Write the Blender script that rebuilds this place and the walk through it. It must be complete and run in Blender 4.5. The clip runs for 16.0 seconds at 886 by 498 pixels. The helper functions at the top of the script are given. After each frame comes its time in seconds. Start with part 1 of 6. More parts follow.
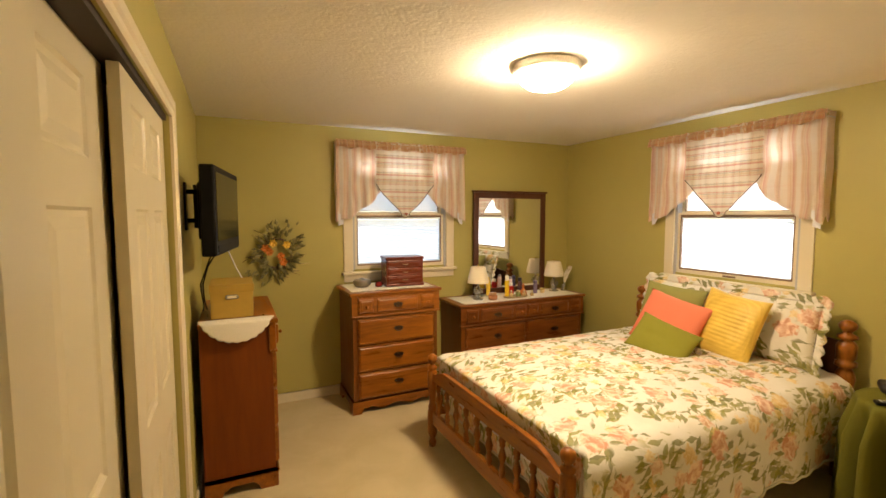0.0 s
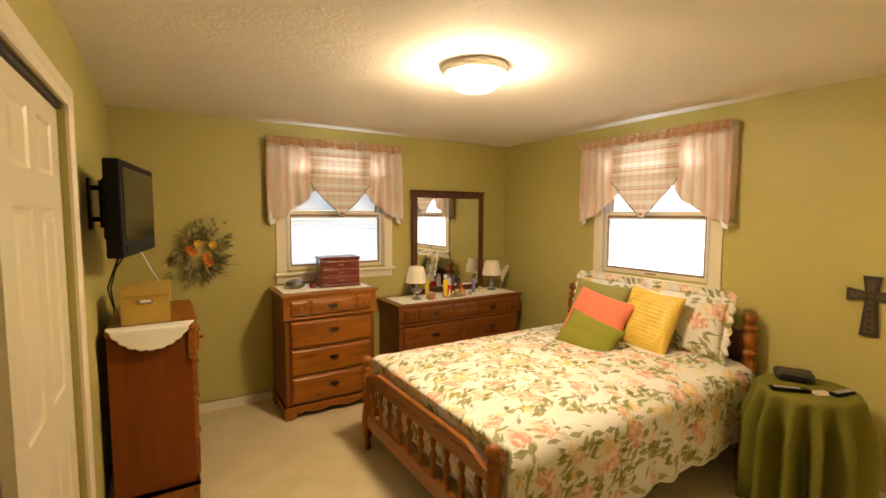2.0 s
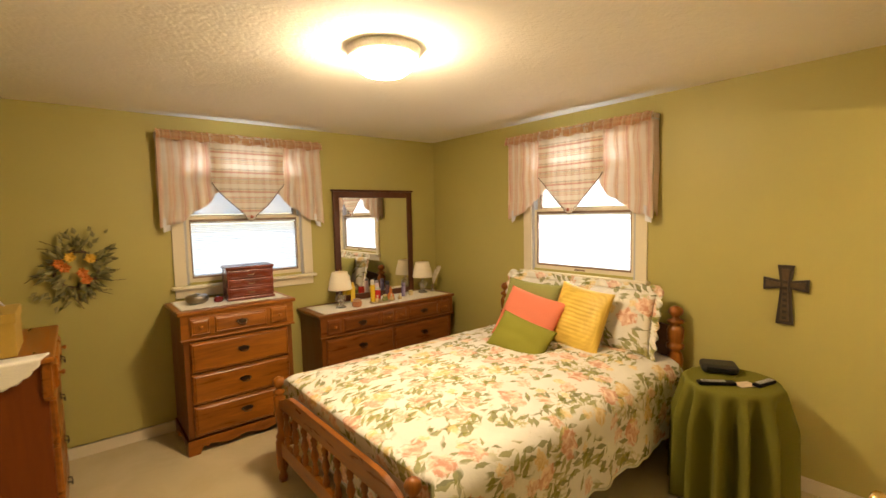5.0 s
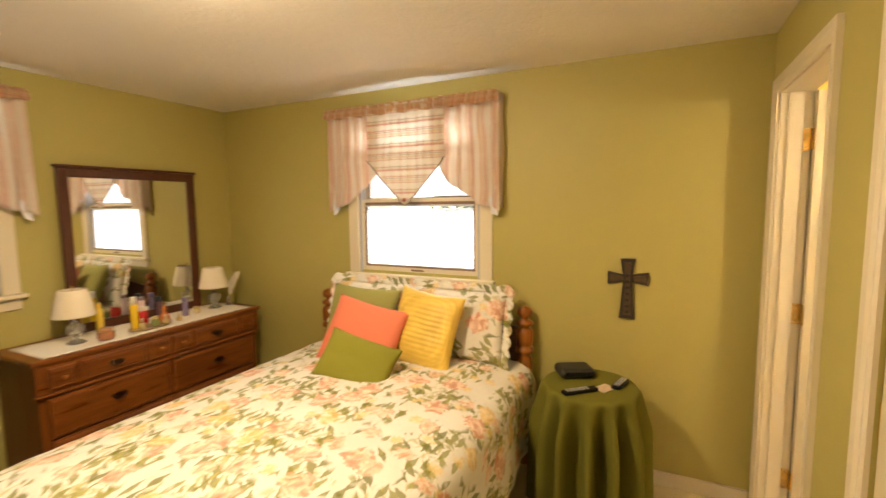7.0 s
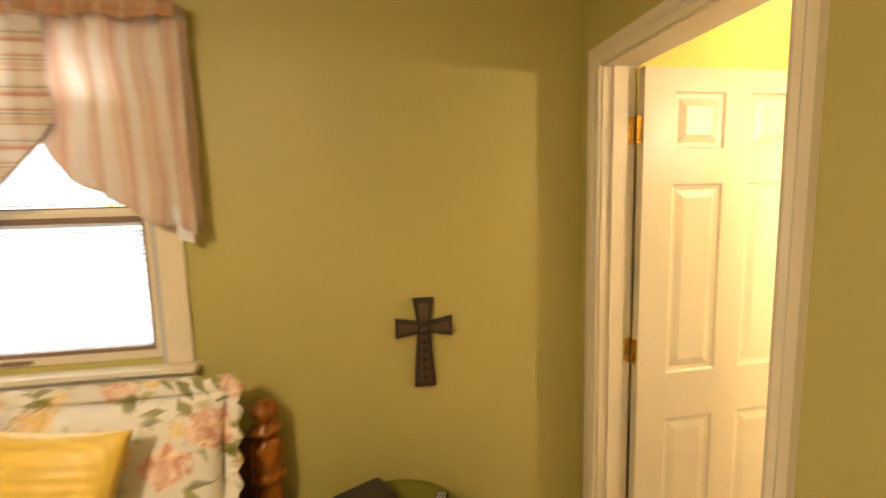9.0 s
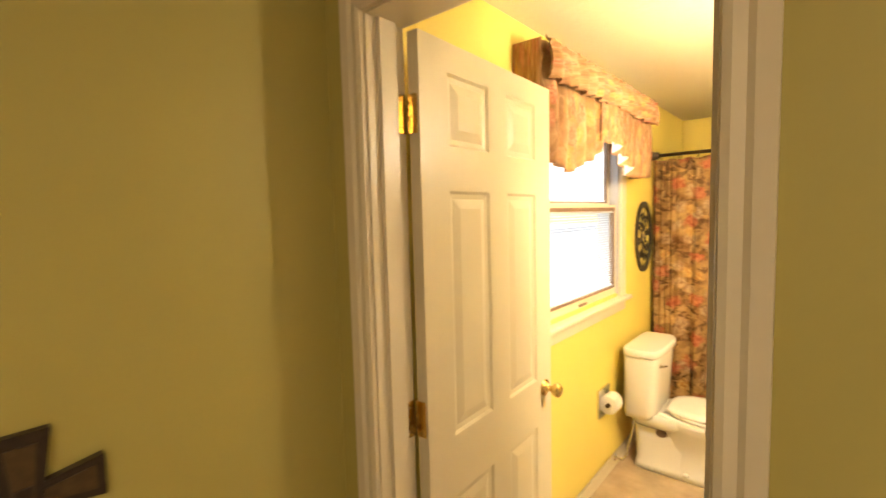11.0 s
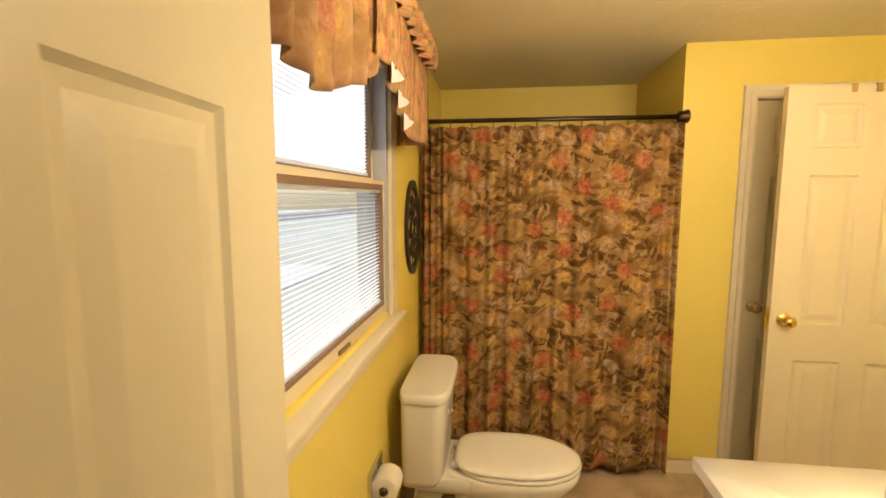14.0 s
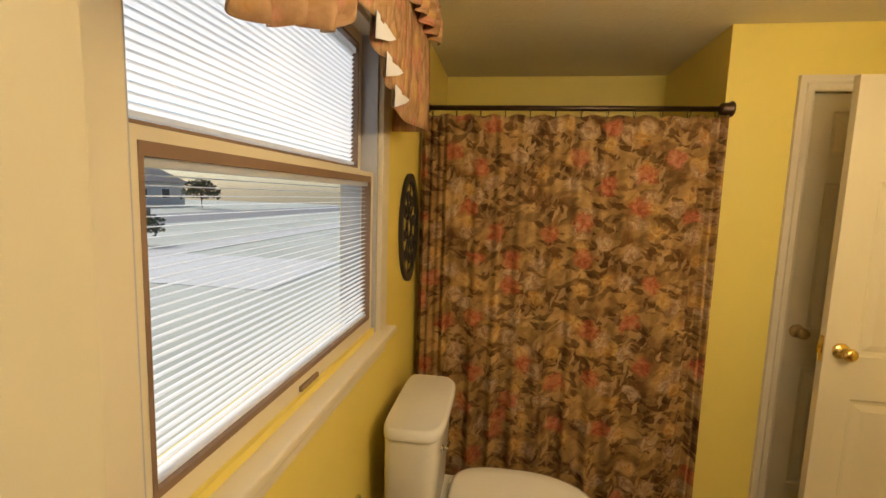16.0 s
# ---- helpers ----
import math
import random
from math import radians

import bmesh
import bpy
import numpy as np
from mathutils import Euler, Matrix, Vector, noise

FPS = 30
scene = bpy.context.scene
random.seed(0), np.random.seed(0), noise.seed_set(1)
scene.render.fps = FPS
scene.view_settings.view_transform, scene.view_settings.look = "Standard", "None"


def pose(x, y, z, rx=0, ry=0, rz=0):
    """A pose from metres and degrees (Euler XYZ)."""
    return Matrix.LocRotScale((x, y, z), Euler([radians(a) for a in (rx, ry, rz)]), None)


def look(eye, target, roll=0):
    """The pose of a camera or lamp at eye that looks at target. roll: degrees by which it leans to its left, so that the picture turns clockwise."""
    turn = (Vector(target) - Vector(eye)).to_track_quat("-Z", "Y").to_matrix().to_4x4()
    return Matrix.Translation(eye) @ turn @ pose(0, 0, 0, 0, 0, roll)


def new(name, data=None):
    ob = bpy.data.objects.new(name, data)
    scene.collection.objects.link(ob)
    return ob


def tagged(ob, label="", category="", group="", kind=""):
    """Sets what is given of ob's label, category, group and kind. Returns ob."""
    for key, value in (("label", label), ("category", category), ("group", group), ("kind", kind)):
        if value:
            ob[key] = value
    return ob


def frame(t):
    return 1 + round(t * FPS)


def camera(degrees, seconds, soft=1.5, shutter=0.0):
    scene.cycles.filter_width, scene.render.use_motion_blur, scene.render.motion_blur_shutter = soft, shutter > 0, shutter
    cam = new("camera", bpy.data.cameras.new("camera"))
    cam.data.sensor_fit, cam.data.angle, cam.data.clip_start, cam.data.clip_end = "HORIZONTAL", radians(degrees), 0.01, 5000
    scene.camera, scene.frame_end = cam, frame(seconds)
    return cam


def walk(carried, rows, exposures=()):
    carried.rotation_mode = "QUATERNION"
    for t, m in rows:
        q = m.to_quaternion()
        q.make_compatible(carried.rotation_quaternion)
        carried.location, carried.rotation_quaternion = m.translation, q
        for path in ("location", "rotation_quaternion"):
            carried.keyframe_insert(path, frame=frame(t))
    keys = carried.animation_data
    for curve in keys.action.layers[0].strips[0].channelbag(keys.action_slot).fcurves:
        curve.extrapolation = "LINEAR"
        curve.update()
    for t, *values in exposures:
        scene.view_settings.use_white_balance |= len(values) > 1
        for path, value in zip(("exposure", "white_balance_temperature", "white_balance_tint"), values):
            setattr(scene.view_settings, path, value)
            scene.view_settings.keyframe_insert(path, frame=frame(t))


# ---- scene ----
cam = camera(89.4, 16.0, shutter=0.5)
EXPOSURE = [(0, 2.0), (6, 2.0), (7.5, 2.05), (8.5, 1.9), (9.6, 1.7), (12.0, 1.08), (13.2, 0.68), (14.2, 0.14), (15.2, -0.2), (16, -0.3)]
PATH = [
    (0, (0.236, 0.012, 1.649), (1.084, 1.817, 1.499), -0.1),
    (0.5, (0.234, 0.023, 1.651), (1.132, 1.804, 1.504), 0.0),
    (1, (0.249, 0.021, 1.66), (1.194, 1.777, 1.506), 0.1),
    (1.5, (0.285, -0.005, 1.655), (1.284, 1.721, 1.502), 0.2),
    (2, (0.323, -0.021, 1.652), (1.376, 1.672, 1.499), 0.2),
    (2.5, (0.321, -0.02, 1.654), (1.437, 1.633, 1.502), 0.2),
    (3, (0.343, -0.032, 1.656), (1.497, 1.595, 1.51), 0.1),
    (5.5, (0.655, 0.22, 1.652), (2.0, 1.692, 1.487), -1.8),
    (6, (0.757, 0.359, 1.621), (2.226, 1.706, 1.452), -1.8),
    (6.5, (0.875, 0.509, 1.615), (2.509, 1.647, 1.433), -1.2),
    (7, (0.996, 0.682, 1.623), (2.789, 1.548, 1.429), -0.6),
    (7.5, (1.201, 0.805, 1.628), (3.105, 1.386, 1.439), -0.3),
    (8, (1.503, 0.904, 1.66), (3.472, 1.187, 1.457), -1.0),
    (8.5, (1.805, 0.951, 1.672), (3.793, 0.96, 1.451), -1.3),
    (9, (2.087, 1.008, 1.692), (4.049, 0.702, 1.454), -1.5),
    (9.5, (2.323, 1.035, 1.721), (4.184, 0.35, 1.462), -1.1),
    (9.7, (2.393, 1.025, 1.701), (4.211, 0.223, 1.473), -1.0),
    (11.8, (2.952, 0.737, 1.629), (3.858, -1.04, 1.477), -1.0),
    (12, (3.0, 0.67, 1.624), (3.831, -1.143, 1.473), -0.8),
    (12.5, (3.096, 0.501, 1.636), (3.737, -1.385, 1.45), -0.6),
    (13, (3.173, 0.283, 1.619), (3.664, -1.644, 1.405), -0.8),
    (13.5, (3.219, 0.06, 1.612), (3.561, -1.897, 1.378), -0.5),
    (14, (3.263, -0.103, 1.611), (3.521, -2.074, 1.385), 0.1),
    (14.5, (3.285, -0.228, 1.609), (3.492, -2.205, 1.388), 0.9),
    (15, (3.279, -0.32, 1.611), (3.51, -2.294, 1.392), 1.5),
    (15.5, (3.275, -0.377, 1.614), (3.547, -2.345, 1.389), 1.9),
    (16, (3.28, -0.415, 1.605), (3.561, -2.382, 1.372), 1.9),
]
walk(cam, [(t, look(eye, target, roll)) for t, eye, target, roll in PATH], EXPOSURE)

# ---- light ----
world = bpy.data.worlds.new("sky")
scene.world = world
world.use_nodes = True
wn = world.node_tree
sky = wn.nodes.new("ShaderNodeTexSky")
sky.sky_type, sky.sun_disc = "NISHITA", False
sky.sun_elevation, sky.sun_rotation = radians(38), radians(95)
bg = wn.nodes["Background"]
wn.links.new(sky.outputs[0], bg.inputs[0])
bg.inputs[1].default_value = 0.15


def lamp(name, kind, energy, colour, m, **more):
    data = bpy.data.lights.new(name, kind)
    data.energy, data.color = energy, colour
    if kind == "SUN":
        data.angle = radians(more["angle"])
    ob = new(name, data)
    ob.matrix_world = m
    return ob


lamp("sun", "SUN", 5.0, (1.0, 0.97, 0.92), look((26, -12, 22), (0, 0, 0)), angle=20)



def window_fill(name, eye, target, power):
    """Added area lamp standing in for skylight, in a bedroom window's head behind the valance."""
    ob = lamp(name, "AREA", power, (0.74, 0.87, 1.0), look(eye, target))
    ob.data.shape, ob.data.size, ob.data.size_y = "RECTANGLE", 0.86, 0.13


# added lamps, aimed up to brighten the ceiling above the valances
window_fill("window_fill_north", (1.71, 4.098, 2.07), (1.71, 3.7, 2.47), 0.8)
window_fill("window_fill_east", (3.743, 2.22, 2.07), (3.343, 2.22, 2.47), 0.8)

# ---- materials ----


class Nodes:
    """A node material in a few short calls."""

    def __init__(self, name, rough=0.6, metal=0.0, spec=0.5):
        self.mat = bpy.data.materials.new(name)
        self.mat.use_nodes = True
        self.t = self.mat.node_tree
        self.b = self.t.nodes["Principled BSDF"]
        self.b.inputs["Roughness"].default_value = rough
        self.b.inputs["Metallic"].default_value = metal
        self.b.inputs["Specular IOR Level"].default_value = spec
        self.co = self.t.nodes.new("ShaderNodeTexCoord")

    def put(self, socket, value):
        if isinstance(value, bpy.types.NodeSocket):
            self.t.links.new(value, socket)
        elif isinstance(value, tuple) and len(value) == 3 and socket.type == "RGBA":
            socket.default_value = (*value, 1)
        else:
            socket.default_value = value

    def coords(self, which="Object", scale=(1, 1, 1), turn=(0, 0, 0)):
        n = self.t.nodes.new("ShaderNodeMapping")
        self.put(n.inputs[0], self.co.outputs[which])
        n.inputs["Scale"].default_value = scale
        n.inputs["Rotation"].default_value = turn
        return n.outputs[0]

    def noise(self, scale, at=None, detail=3.0, rough=0.55, out="Fac", warp=0.0):
        n = self.t.nodes.new("ShaderNodeTexNoise")
        self.put(n.inputs["Vector"], at or self.co.outputs["Object"])
        n.inputs["Scale"].default_value, n.inputs["Detail"].default_value = scale, detail
        n.inputs["Roughness"].default_value, n.inputs["Distortion"].default_value = rough, warp
        return n.outputs[out]

    def cells(self, scale, at=None, out="Distance", feature="F1", jitter=1.0):
        n = self.t.nodes.new("ShaderNodeTexVoronoi")
        n.feature = feature
        self.put(n.inputs["Vector"], at or self.co.outputs["Object"])
        n.inputs["Scale"].default_value, n.inputs["Randomness"].default_value = scale, jitter
        return n.outputs[out]

    def spots(self, at, out="Distance", pointed=False):
        """Flat cells over cloth; pointed ones are leaf-shaped."""
        n = self.t.nodes.new("ShaderNodeTexVoronoi")
        n.voronoi_dimensions = "2D"
        n.distance = "MANHATTAN" if pointed else "EUCLIDEAN"
        self.put(n.inputs["Vector"], at)
        n.inputs["Scale"].default_value = 1.0
        return n.outputs[out]

    def placed(self, at, scale, turn, move):
        n = self.t.nodes.new("ShaderNodeMapping")
        self.put(n.inputs[0], at)
        n.inputs["Scale"].default_value, n.inputs["Location"].default_value = (1, 1, 1), (move, move * 0.7, 0)
        n.inputs["Rotation"].default_value = (0, 0, turn)
        m = self.t.nodes.new("ShaderNodeMapping")
        self.put(m.inputs[0], n.outputs[0])
        m.inputs["Scale"].default_value = (scale[0], scale[1], 1)
        return m.outputs[0]

    def math(self, op, a, b=0.0):
        n = self.t.nodes.new("ShaderNodeMath")
        n.operation = op
        self.put(n.inputs[0], a), self.put(n.inputs[1], b)
        return n.outputs[0]

    def ramp(self, fac, stops, hard=False):
        n = self.t.nodes.new("ShaderNodeValToRGB")
        self.put(n.inputs[0], fac)
        if hard:
            n.color_ramp.interpolation = "CONSTANT"
        e = n.color_ramp.elements
        while len(e) < len(stops):
            e.new(0.5)
        for i, (p, c) in enumerate(stops):
            e[i].position = p
            e[i].color = (*c, 1) if isinstance(c, tuple) else (c, c, c, 1)
        return n.outputs[0]

    def mix(self, fac, a, b, mode="MIX"):
        n = self.t.nodes.new("ShaderNodeMix")
        n.data_type, n.blend_type = "RGBA", mode
        self.put(n.inputs[0], fac), self.put(n.inputs[6], a), self.put(n.inputs[7], b)
        return n.outputs[2]

    def shift(self, at, by, amount):
        """Coordinates pushed about by a colour."""
        n = self.t.nodes.new("ShaderNodeVectorMath")
        n.operation = "MULTIPLY_ADD"
        self.put(n.inputs[0], by)
        n.inputs[1].default_value = (amount, amount, amount)
        self.put(n.inputs[2], at)
        return n.outputs[0]

    def bump(self, height, strength, distance=0.01):
        n = self.t.nodes.new("ShaderNodeBump")
        n.inputs["Strength"].default_value, n.inputs["Distance"].default_value = strength, distance
        self.put(n.inputs["Height"], height)
        self.t.links.new(n.outputs[0], self.b.inputs["Normal"])

    def colour(self, c):
        self.put(self.b.inputs["Base Color"], c)
        return self

    def set(self, key, value):
        self.put(self.b.inputs[key], value)
        return self


def scaled(c, k):
    return tuple(v * k for v in c)


def paint(name, c, rough=0.55, grain=60.0, relief=0.12, vary=0.06, spec=0.4):
    n = Nodes(name, rough, spec=spec)
    broad = n.noise(1.3, detail=4)
    n.colour(n.mix(n.ramp(broad, [(0.3, 0.0), (0.7, 1.0)]), scaled(c, 1 - vary), scaled(c, 1 + vary)))
    n.bump(n.noise(grain, detail=2), relief, 0.002)
    n.set("Roughness", n.ramp(n.noise(5.0), [(0.3, rough - 0.02), (0.7, rough + 0.02)]))
    return n.mat


def wood(name, dark, light, rough=0.32, along=(1, 1, 1), knots=2.0, relief=0.12, spec=0.35):
    """Grain runs along the axis whose scale is small."""
    n = Nodes(name, rough, spec=spec)
    at = n.coords(scale=along)
    fibre = n.noise(26, at, detail=6, rough=0.65, warp=0.4)
    broad = n.noise(knots, at, detail=3, warp=1.2)
    both = n.math("ADD", n.math("MULTIPLY", fibre, 0.6), n.math("MULTIPLY", broad, 0.4))
    n.colour(n.ramp(both, [(0.32, dark), (0.5, tuple((a + b) / 2 for a, b in zip(dark, light))), (0.68, light)]))
    n.set("Roughness", n.ramp(fibre, [(0.3, rough - 0.05), (0.7, rough + 0.1)]))
    n.bump(fibre, relief, 0.002)
    return n.mat


def metal(name, c, rough=0.25):
    n = Nodes(name, rough, 1.0)
    n.colour(n.mix(n.noise(30), scaled(c, 0.85), c))
    n.set("Roughness", n.ramp(n.noise(14), [(0.3, rough - 0.06), (0.7, rough + 0.1)]))
    return n.mat


def plain(name, c, rough=0.5, vary=0.1, scale=40.0, relief=0.0, spec=0.5):
    n = Nodes(name, rough, spec=spec)
    f = n.noise(scale, detail=4)
    n.colour(n.mix(f, scaled(c, 1 - vary), scaled(c, 1 + vary)))
    if relief:
        n.bump(f, relief, 0.003)
    return n.mat


GREEN_WALL = paint("sage_green_wall_paint", (0.43, 0.375, 0.115), 0.5, 90, 0.10, 0.03)
YELLOW_WALL = paint("yellow_wall_paint", (0.78, 0.635, 0.15), 0.45, 90, 0.10, 0.03)
CREAM = paint("cream_trim_paint", (0.70, 0.62, 0.46), 0.34, 30, 0.04, 0.02, 0.5)
DOOR_WHITE = paint("white_door_paint", (0.63, 0.56, 0.39), 0.36, 70, 0.03, 0.01, 0.5)
BATH_SIDE = paint("off_white_wall_paint", (0.74, 0.68, 0.65), 0.38, 80, 0.08, 0.02)


def ceiling_paint(name, low, high):
    n = Nodes(name, 0.8, spec=0.2)
    swirl = n.noise(9, detail=5, warp=1.0)
    fine = n.noise(55, detail=3)
    n.colour(n.mix(n.noise(1.0), low, high))
    n.bump(n.math("ADD", swirl, n.math("MULTIPLY", fine, 0.6)), 0.30, 0.012)
    return n.mat


def carpet():
    n = Nodes("beige_carpet_pile", 0.95, spec=0.1)
    pile = n.noise(320, detail=2)
    tread = n.noise(3.2, detail=3, warp=0.6)
    c = n.mix(n.ramp(tread, [(0.35, 0.0), (0.65, 1.0)]), (0.54, 0.45, 0.27), (0.62, 0.52, 0.33))
    n.colour(n.mix(n.math("MULTIPLY", pile, 0.5), c, (0.43, 0.35, 0.20)))
    n.bump(n.math("ADD", pile, n.math("MULTIPLY", tread, 0.8)), 0.5, 0.006)
    return n.mat


def vinyl():
    n = Nodes("tan_vinyl_floor", 0.38)
    f = n.noise(7, detail=5)
    n.colour(n.ramp(f, [(0.3, (0.36, 0.27, 0.17)), (0.7, (0.52, 0.41, 0.28))]))
    n.bump(n.noise(60), 0.06, 0.002)
    return n.mat


def glass():
    m = bpy.data.materials.new("window_glass")
    m.use_nodes = True
    t = m.node_tree
    t.nodes.remove(t.nodes["Principled BSDF"])
    clear, shine, both = t.nodes.new("ShaderNodeBsdfTransparent"), t.nodes.new("ShaderNodeBsdfGlossy"), t.nodes.new("ShaderNodeMixShader")
    shine.inputs["Roughness"].default_value = 0.02
    both.inputs[0].default_value = 0.05
    t.links.new(clear.outputs[0], both.inputs[1])
    t.links.new(shine.outputs[0], both.inputs[2]), t.links.new(both.outputs[0], t.nodes["Material Output"].inputs[0])
    return m


def glow(name, c, strength):
    m = bpy.data.materials.new(name)
    m.use_nodes = True
    b = m.node_tree.nodes["Principled BSDF"]
    b.inputs["Base Color"].default_value = (0.8, 0.8, 0.8, 1)
    b.inputs["Emission Color"].default_value = (*c, 1)
    b.inputs["Emission Strength"].default_value = strength
    return m


CEILING, CARPET, VINYL, GLASS = ceiling_paint("textured_ceiling_paint", (0.82, 0.78, 0.72), (0.87, 0.83, 0.77)), carpet(), vinyl(), glass()
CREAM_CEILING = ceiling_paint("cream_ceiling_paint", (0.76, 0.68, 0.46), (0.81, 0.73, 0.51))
BRASS = metal("polished_brass", (0.80, 0.58, 0.20), 0.2)
DULL_BRASS = metal("dull_brass", (0.50, 0.38, 0.20), 0.35)
CHROME = metal("chrome", (0.75, 0.75, 0.75), 0.15)
BRONZE = metal("dark_bronze", (0.10, 0.07, 0.05), 0.35)
IRON = plain("black_iron", (0.025, 0.02, 0.018), 0.4)
TRACK = plain("dark_closet_track", (0.03, 0.02, 0.015), 0.6)
SASH_BROWN = plain("brown_sash_strip", (0.22, 0.14, 0.09), 0.5)
JAMB_LINER = plain("grey_jamb_liner", (0.45, 0.45, 0.47), 0.45)

# ---- building blocks ----


def box(bm, x0, y0, z0, x1, y1, z1):
    m = Matrix.Translation(((x0 + x1) / 2, (y0 + y1) / 2, (z0 + z1) / 2)) @ Matrix.Diagonal((abs(x1 - x0), abs(y1 - y0), abs(z1 - z0), 1))
    return bmesh.ops.create_cube(bm, size=1, matrix=m)["verts"]


def one_box(*size, bevel=0.0, segments=2):
    bm = bmesh.new()
    box(bm, *size)
    if bevel:
        bmesh.ops.bevel(bm, geom=bm.edges[:], offset=bevel, segments=segments, affect="EDGES", profile=0.5)
    return bm


def lathe(bm, rows, seg=20, m=Matrix()):
    """A turned shape: rows of radius and height; the ends close where the radius is 0."""
    rings = []
    for r, z in rows:
        if r <= 1e-6:
            rings.append([bm.verts.new(m @ Vector((0, 0, z)))])
        else:
            rings.append([bm.verts.new(m @ Vector((r * math.cos(a), r * math.sin(a), z))) for a in (2 * math.pi * i / seg for i in range(seg))])
    for a, b in zip(rings, rings[1:]):
        for i in range(seg):
            j = (i + 1) % seg
            ring = [a[0] if len(a) == 1 else a[i], a[0] if len(a) == 1 else a[j], b[0] if len(b) == 1 else b[j], b[0] if len(b) == 1 else b[i]]
            ring = list(dict.fromkeys(ring))
            if len(ring) > 2:
                f = bm.faces.new(ring)
                f.smooth = True
    return bm


def tube(bm, points, r, seg=8):
    """A round bar along points."""
    last = None
    for i, p in enumerate(points):
        p = Vector(p)
        d = Vector(points[min(i + 1, len(points) - 1)]) - Vector(points[max(i - 1, 0)])
        q = d.to_track_quat("Z", "Y").to_matrix()
        ring = [bm.verts.new(p + q @ Vector((r * math.cos(2 * math.pi * k / seg), r * math.sin(2 * math.pi * k / seg), 0))) for k in range(seg)]
        if last:
            for k in range(seg):
                bm.faces.new((last[k], last[(k + 1) % seg], ring[(k + 1) % seg], ring[k])).smooth = True
        else:
            bm.faces.new(ring[::-1])
        last = ring
    bm.faces.new(last)
    return bm


def sheet(bm, nu, nv, f, smooth=True):
    """A grid of nu x nv cells; f(u, v) gives the place."""
    g = [[bm.verts.new(f(i / nu, j / nv)) for j in range(nv + 1)] for i in range(nu + 1)]
    uv = bm.loops.layers.uv.verify()
    for i in range(nu):
        for j in range(nv):
            fc = bm.faces.new((g[i][j], g[i + 1][j], g[i + 1][j + 1], g[i][j + 1]))
            fc.smooth = smooth
            for loop, (a, b) in zip(fc.loops, ((i, j), (i + 1, j), (i + 1, j + 1), (i, j + 1))):
                loop[uv].uv = (a / nu, b / nv)
    return g


def prism(bm, outline, d0, d1, axis="y"):
    """A flat outline of (a, z) given depth along an axis."""
    put = (lambda a, d, z: (a, d, z)) if axis == "y" else (lambda a, d, z: (d, a, z))
    n = len(outline)
    v0, v1 = [bm.verts.new(put(a, d0, z)) for a, z in outline], [bm.verts.new(put(a, d1, z)) for a, z in outline]
    bm.faces.new(v0), bm.faces.new(v1[::-1])
    for i in range(n):
        bm.faces.new((v0[i], v1[i], v1[(i + 1) % n], v0[(i + 1) % n]))
    return bm


def mesh_of(name, bm, material):
    bmesh.ops.recalc_face_normals(bm, faces=bm.faces[:])
    me = bpy.data.meshes.new(name)
    bm.to_mesh(me)
    bm.free()
    me.materials.append(material)
    return me


def part(name, bm, material, parent, label="", m=None):
    ob = new(name, bm if isinstance(bm, bpy.types.Mesh) else mesh_of(name, bm, material))
    ob.parent = parent
    if m is not None:
        ob.matrix_local = m
    if label:
        ob["label"] = label
    return ob


def thing(name, label, category, m=None, group="", kind=""):
    ob = new(name)
    ob.empty_display_size = 0.1
    ob.matrix_world = m or Matrix()
    return tagged(ob, label, category, group, kind)


def solid(name, bm, material, label, category, m=None, group="", kind=""):
    ob = new(name, mesh_of(name, bm, material))
    if m is not None:
        ob.matrix_world = m
    return tagged(ob, label, category, group, kind)


def thicken(ob, d, offset=0.0):
    mod = ob.modifiers.new("thickness", "SOLIDIFY")
    mod.thickness, mod.offset = d, offset


# ---- the plan ----
H = 2.44                                   # ceilings
W, E, S, N = 0.0, 3.745, 0.195, 4.10        # bedroom
SW = -0.05                                 # its doorway wall at the west end
ALC_W, BATH_S, TUB_BACK = 2.30, -2.746, -3.63
WALL = 0.125


def wall(name, material, label, *boxes):
    bm = bmesh.new()
    for b in boxes:
        box(bm, *b)
    return solid(name, bm, material, label, "wall", kind="structure")


def wall_with_hole(name, material, label, axis, d0, d1, a0, a1, holes):
    """A wall along x or y from a0 to a1, d0 to d1 thick, with holes (a, a, z, z)."""
    bs, a = [], a0
    lay = (lambda p, q, z0, z1: (p, d0, z0, q, d1, z1)) if axis == "x" else (lambda p, q, z0, z1: (d0, p, z0, d1, q, z1))
    for h0, h1, z0, z1 in sorted(holes):
        bs.append(lay(a, h0, 0, H))
        if z0 > 0:
            bs.append(lay(h0, h1, 0, z0))
        bs.append(lay(h0, h1, z1, H))
        a = h1
    bs.append(lay(a, a1, 0, H))
    return wall(name, material, label, *bs)


WIN_Z0, WIN_Z1, WIN_MID = 1.15, 2.16, 1.645
BATH_SILL, BATH_MID = 1.12, 1.66
WIN_1, WIN_2, WIN_B = (1.235, 2.185), (1.735, 2.70), (-1.975, -0.895)     # clear openings
DOOR_X0, DOOR_X1, DOOR_TOP = 2.856, 3.609, 2.137
BATH_N = S - 0.125                         # bathroom face of the doorway wall

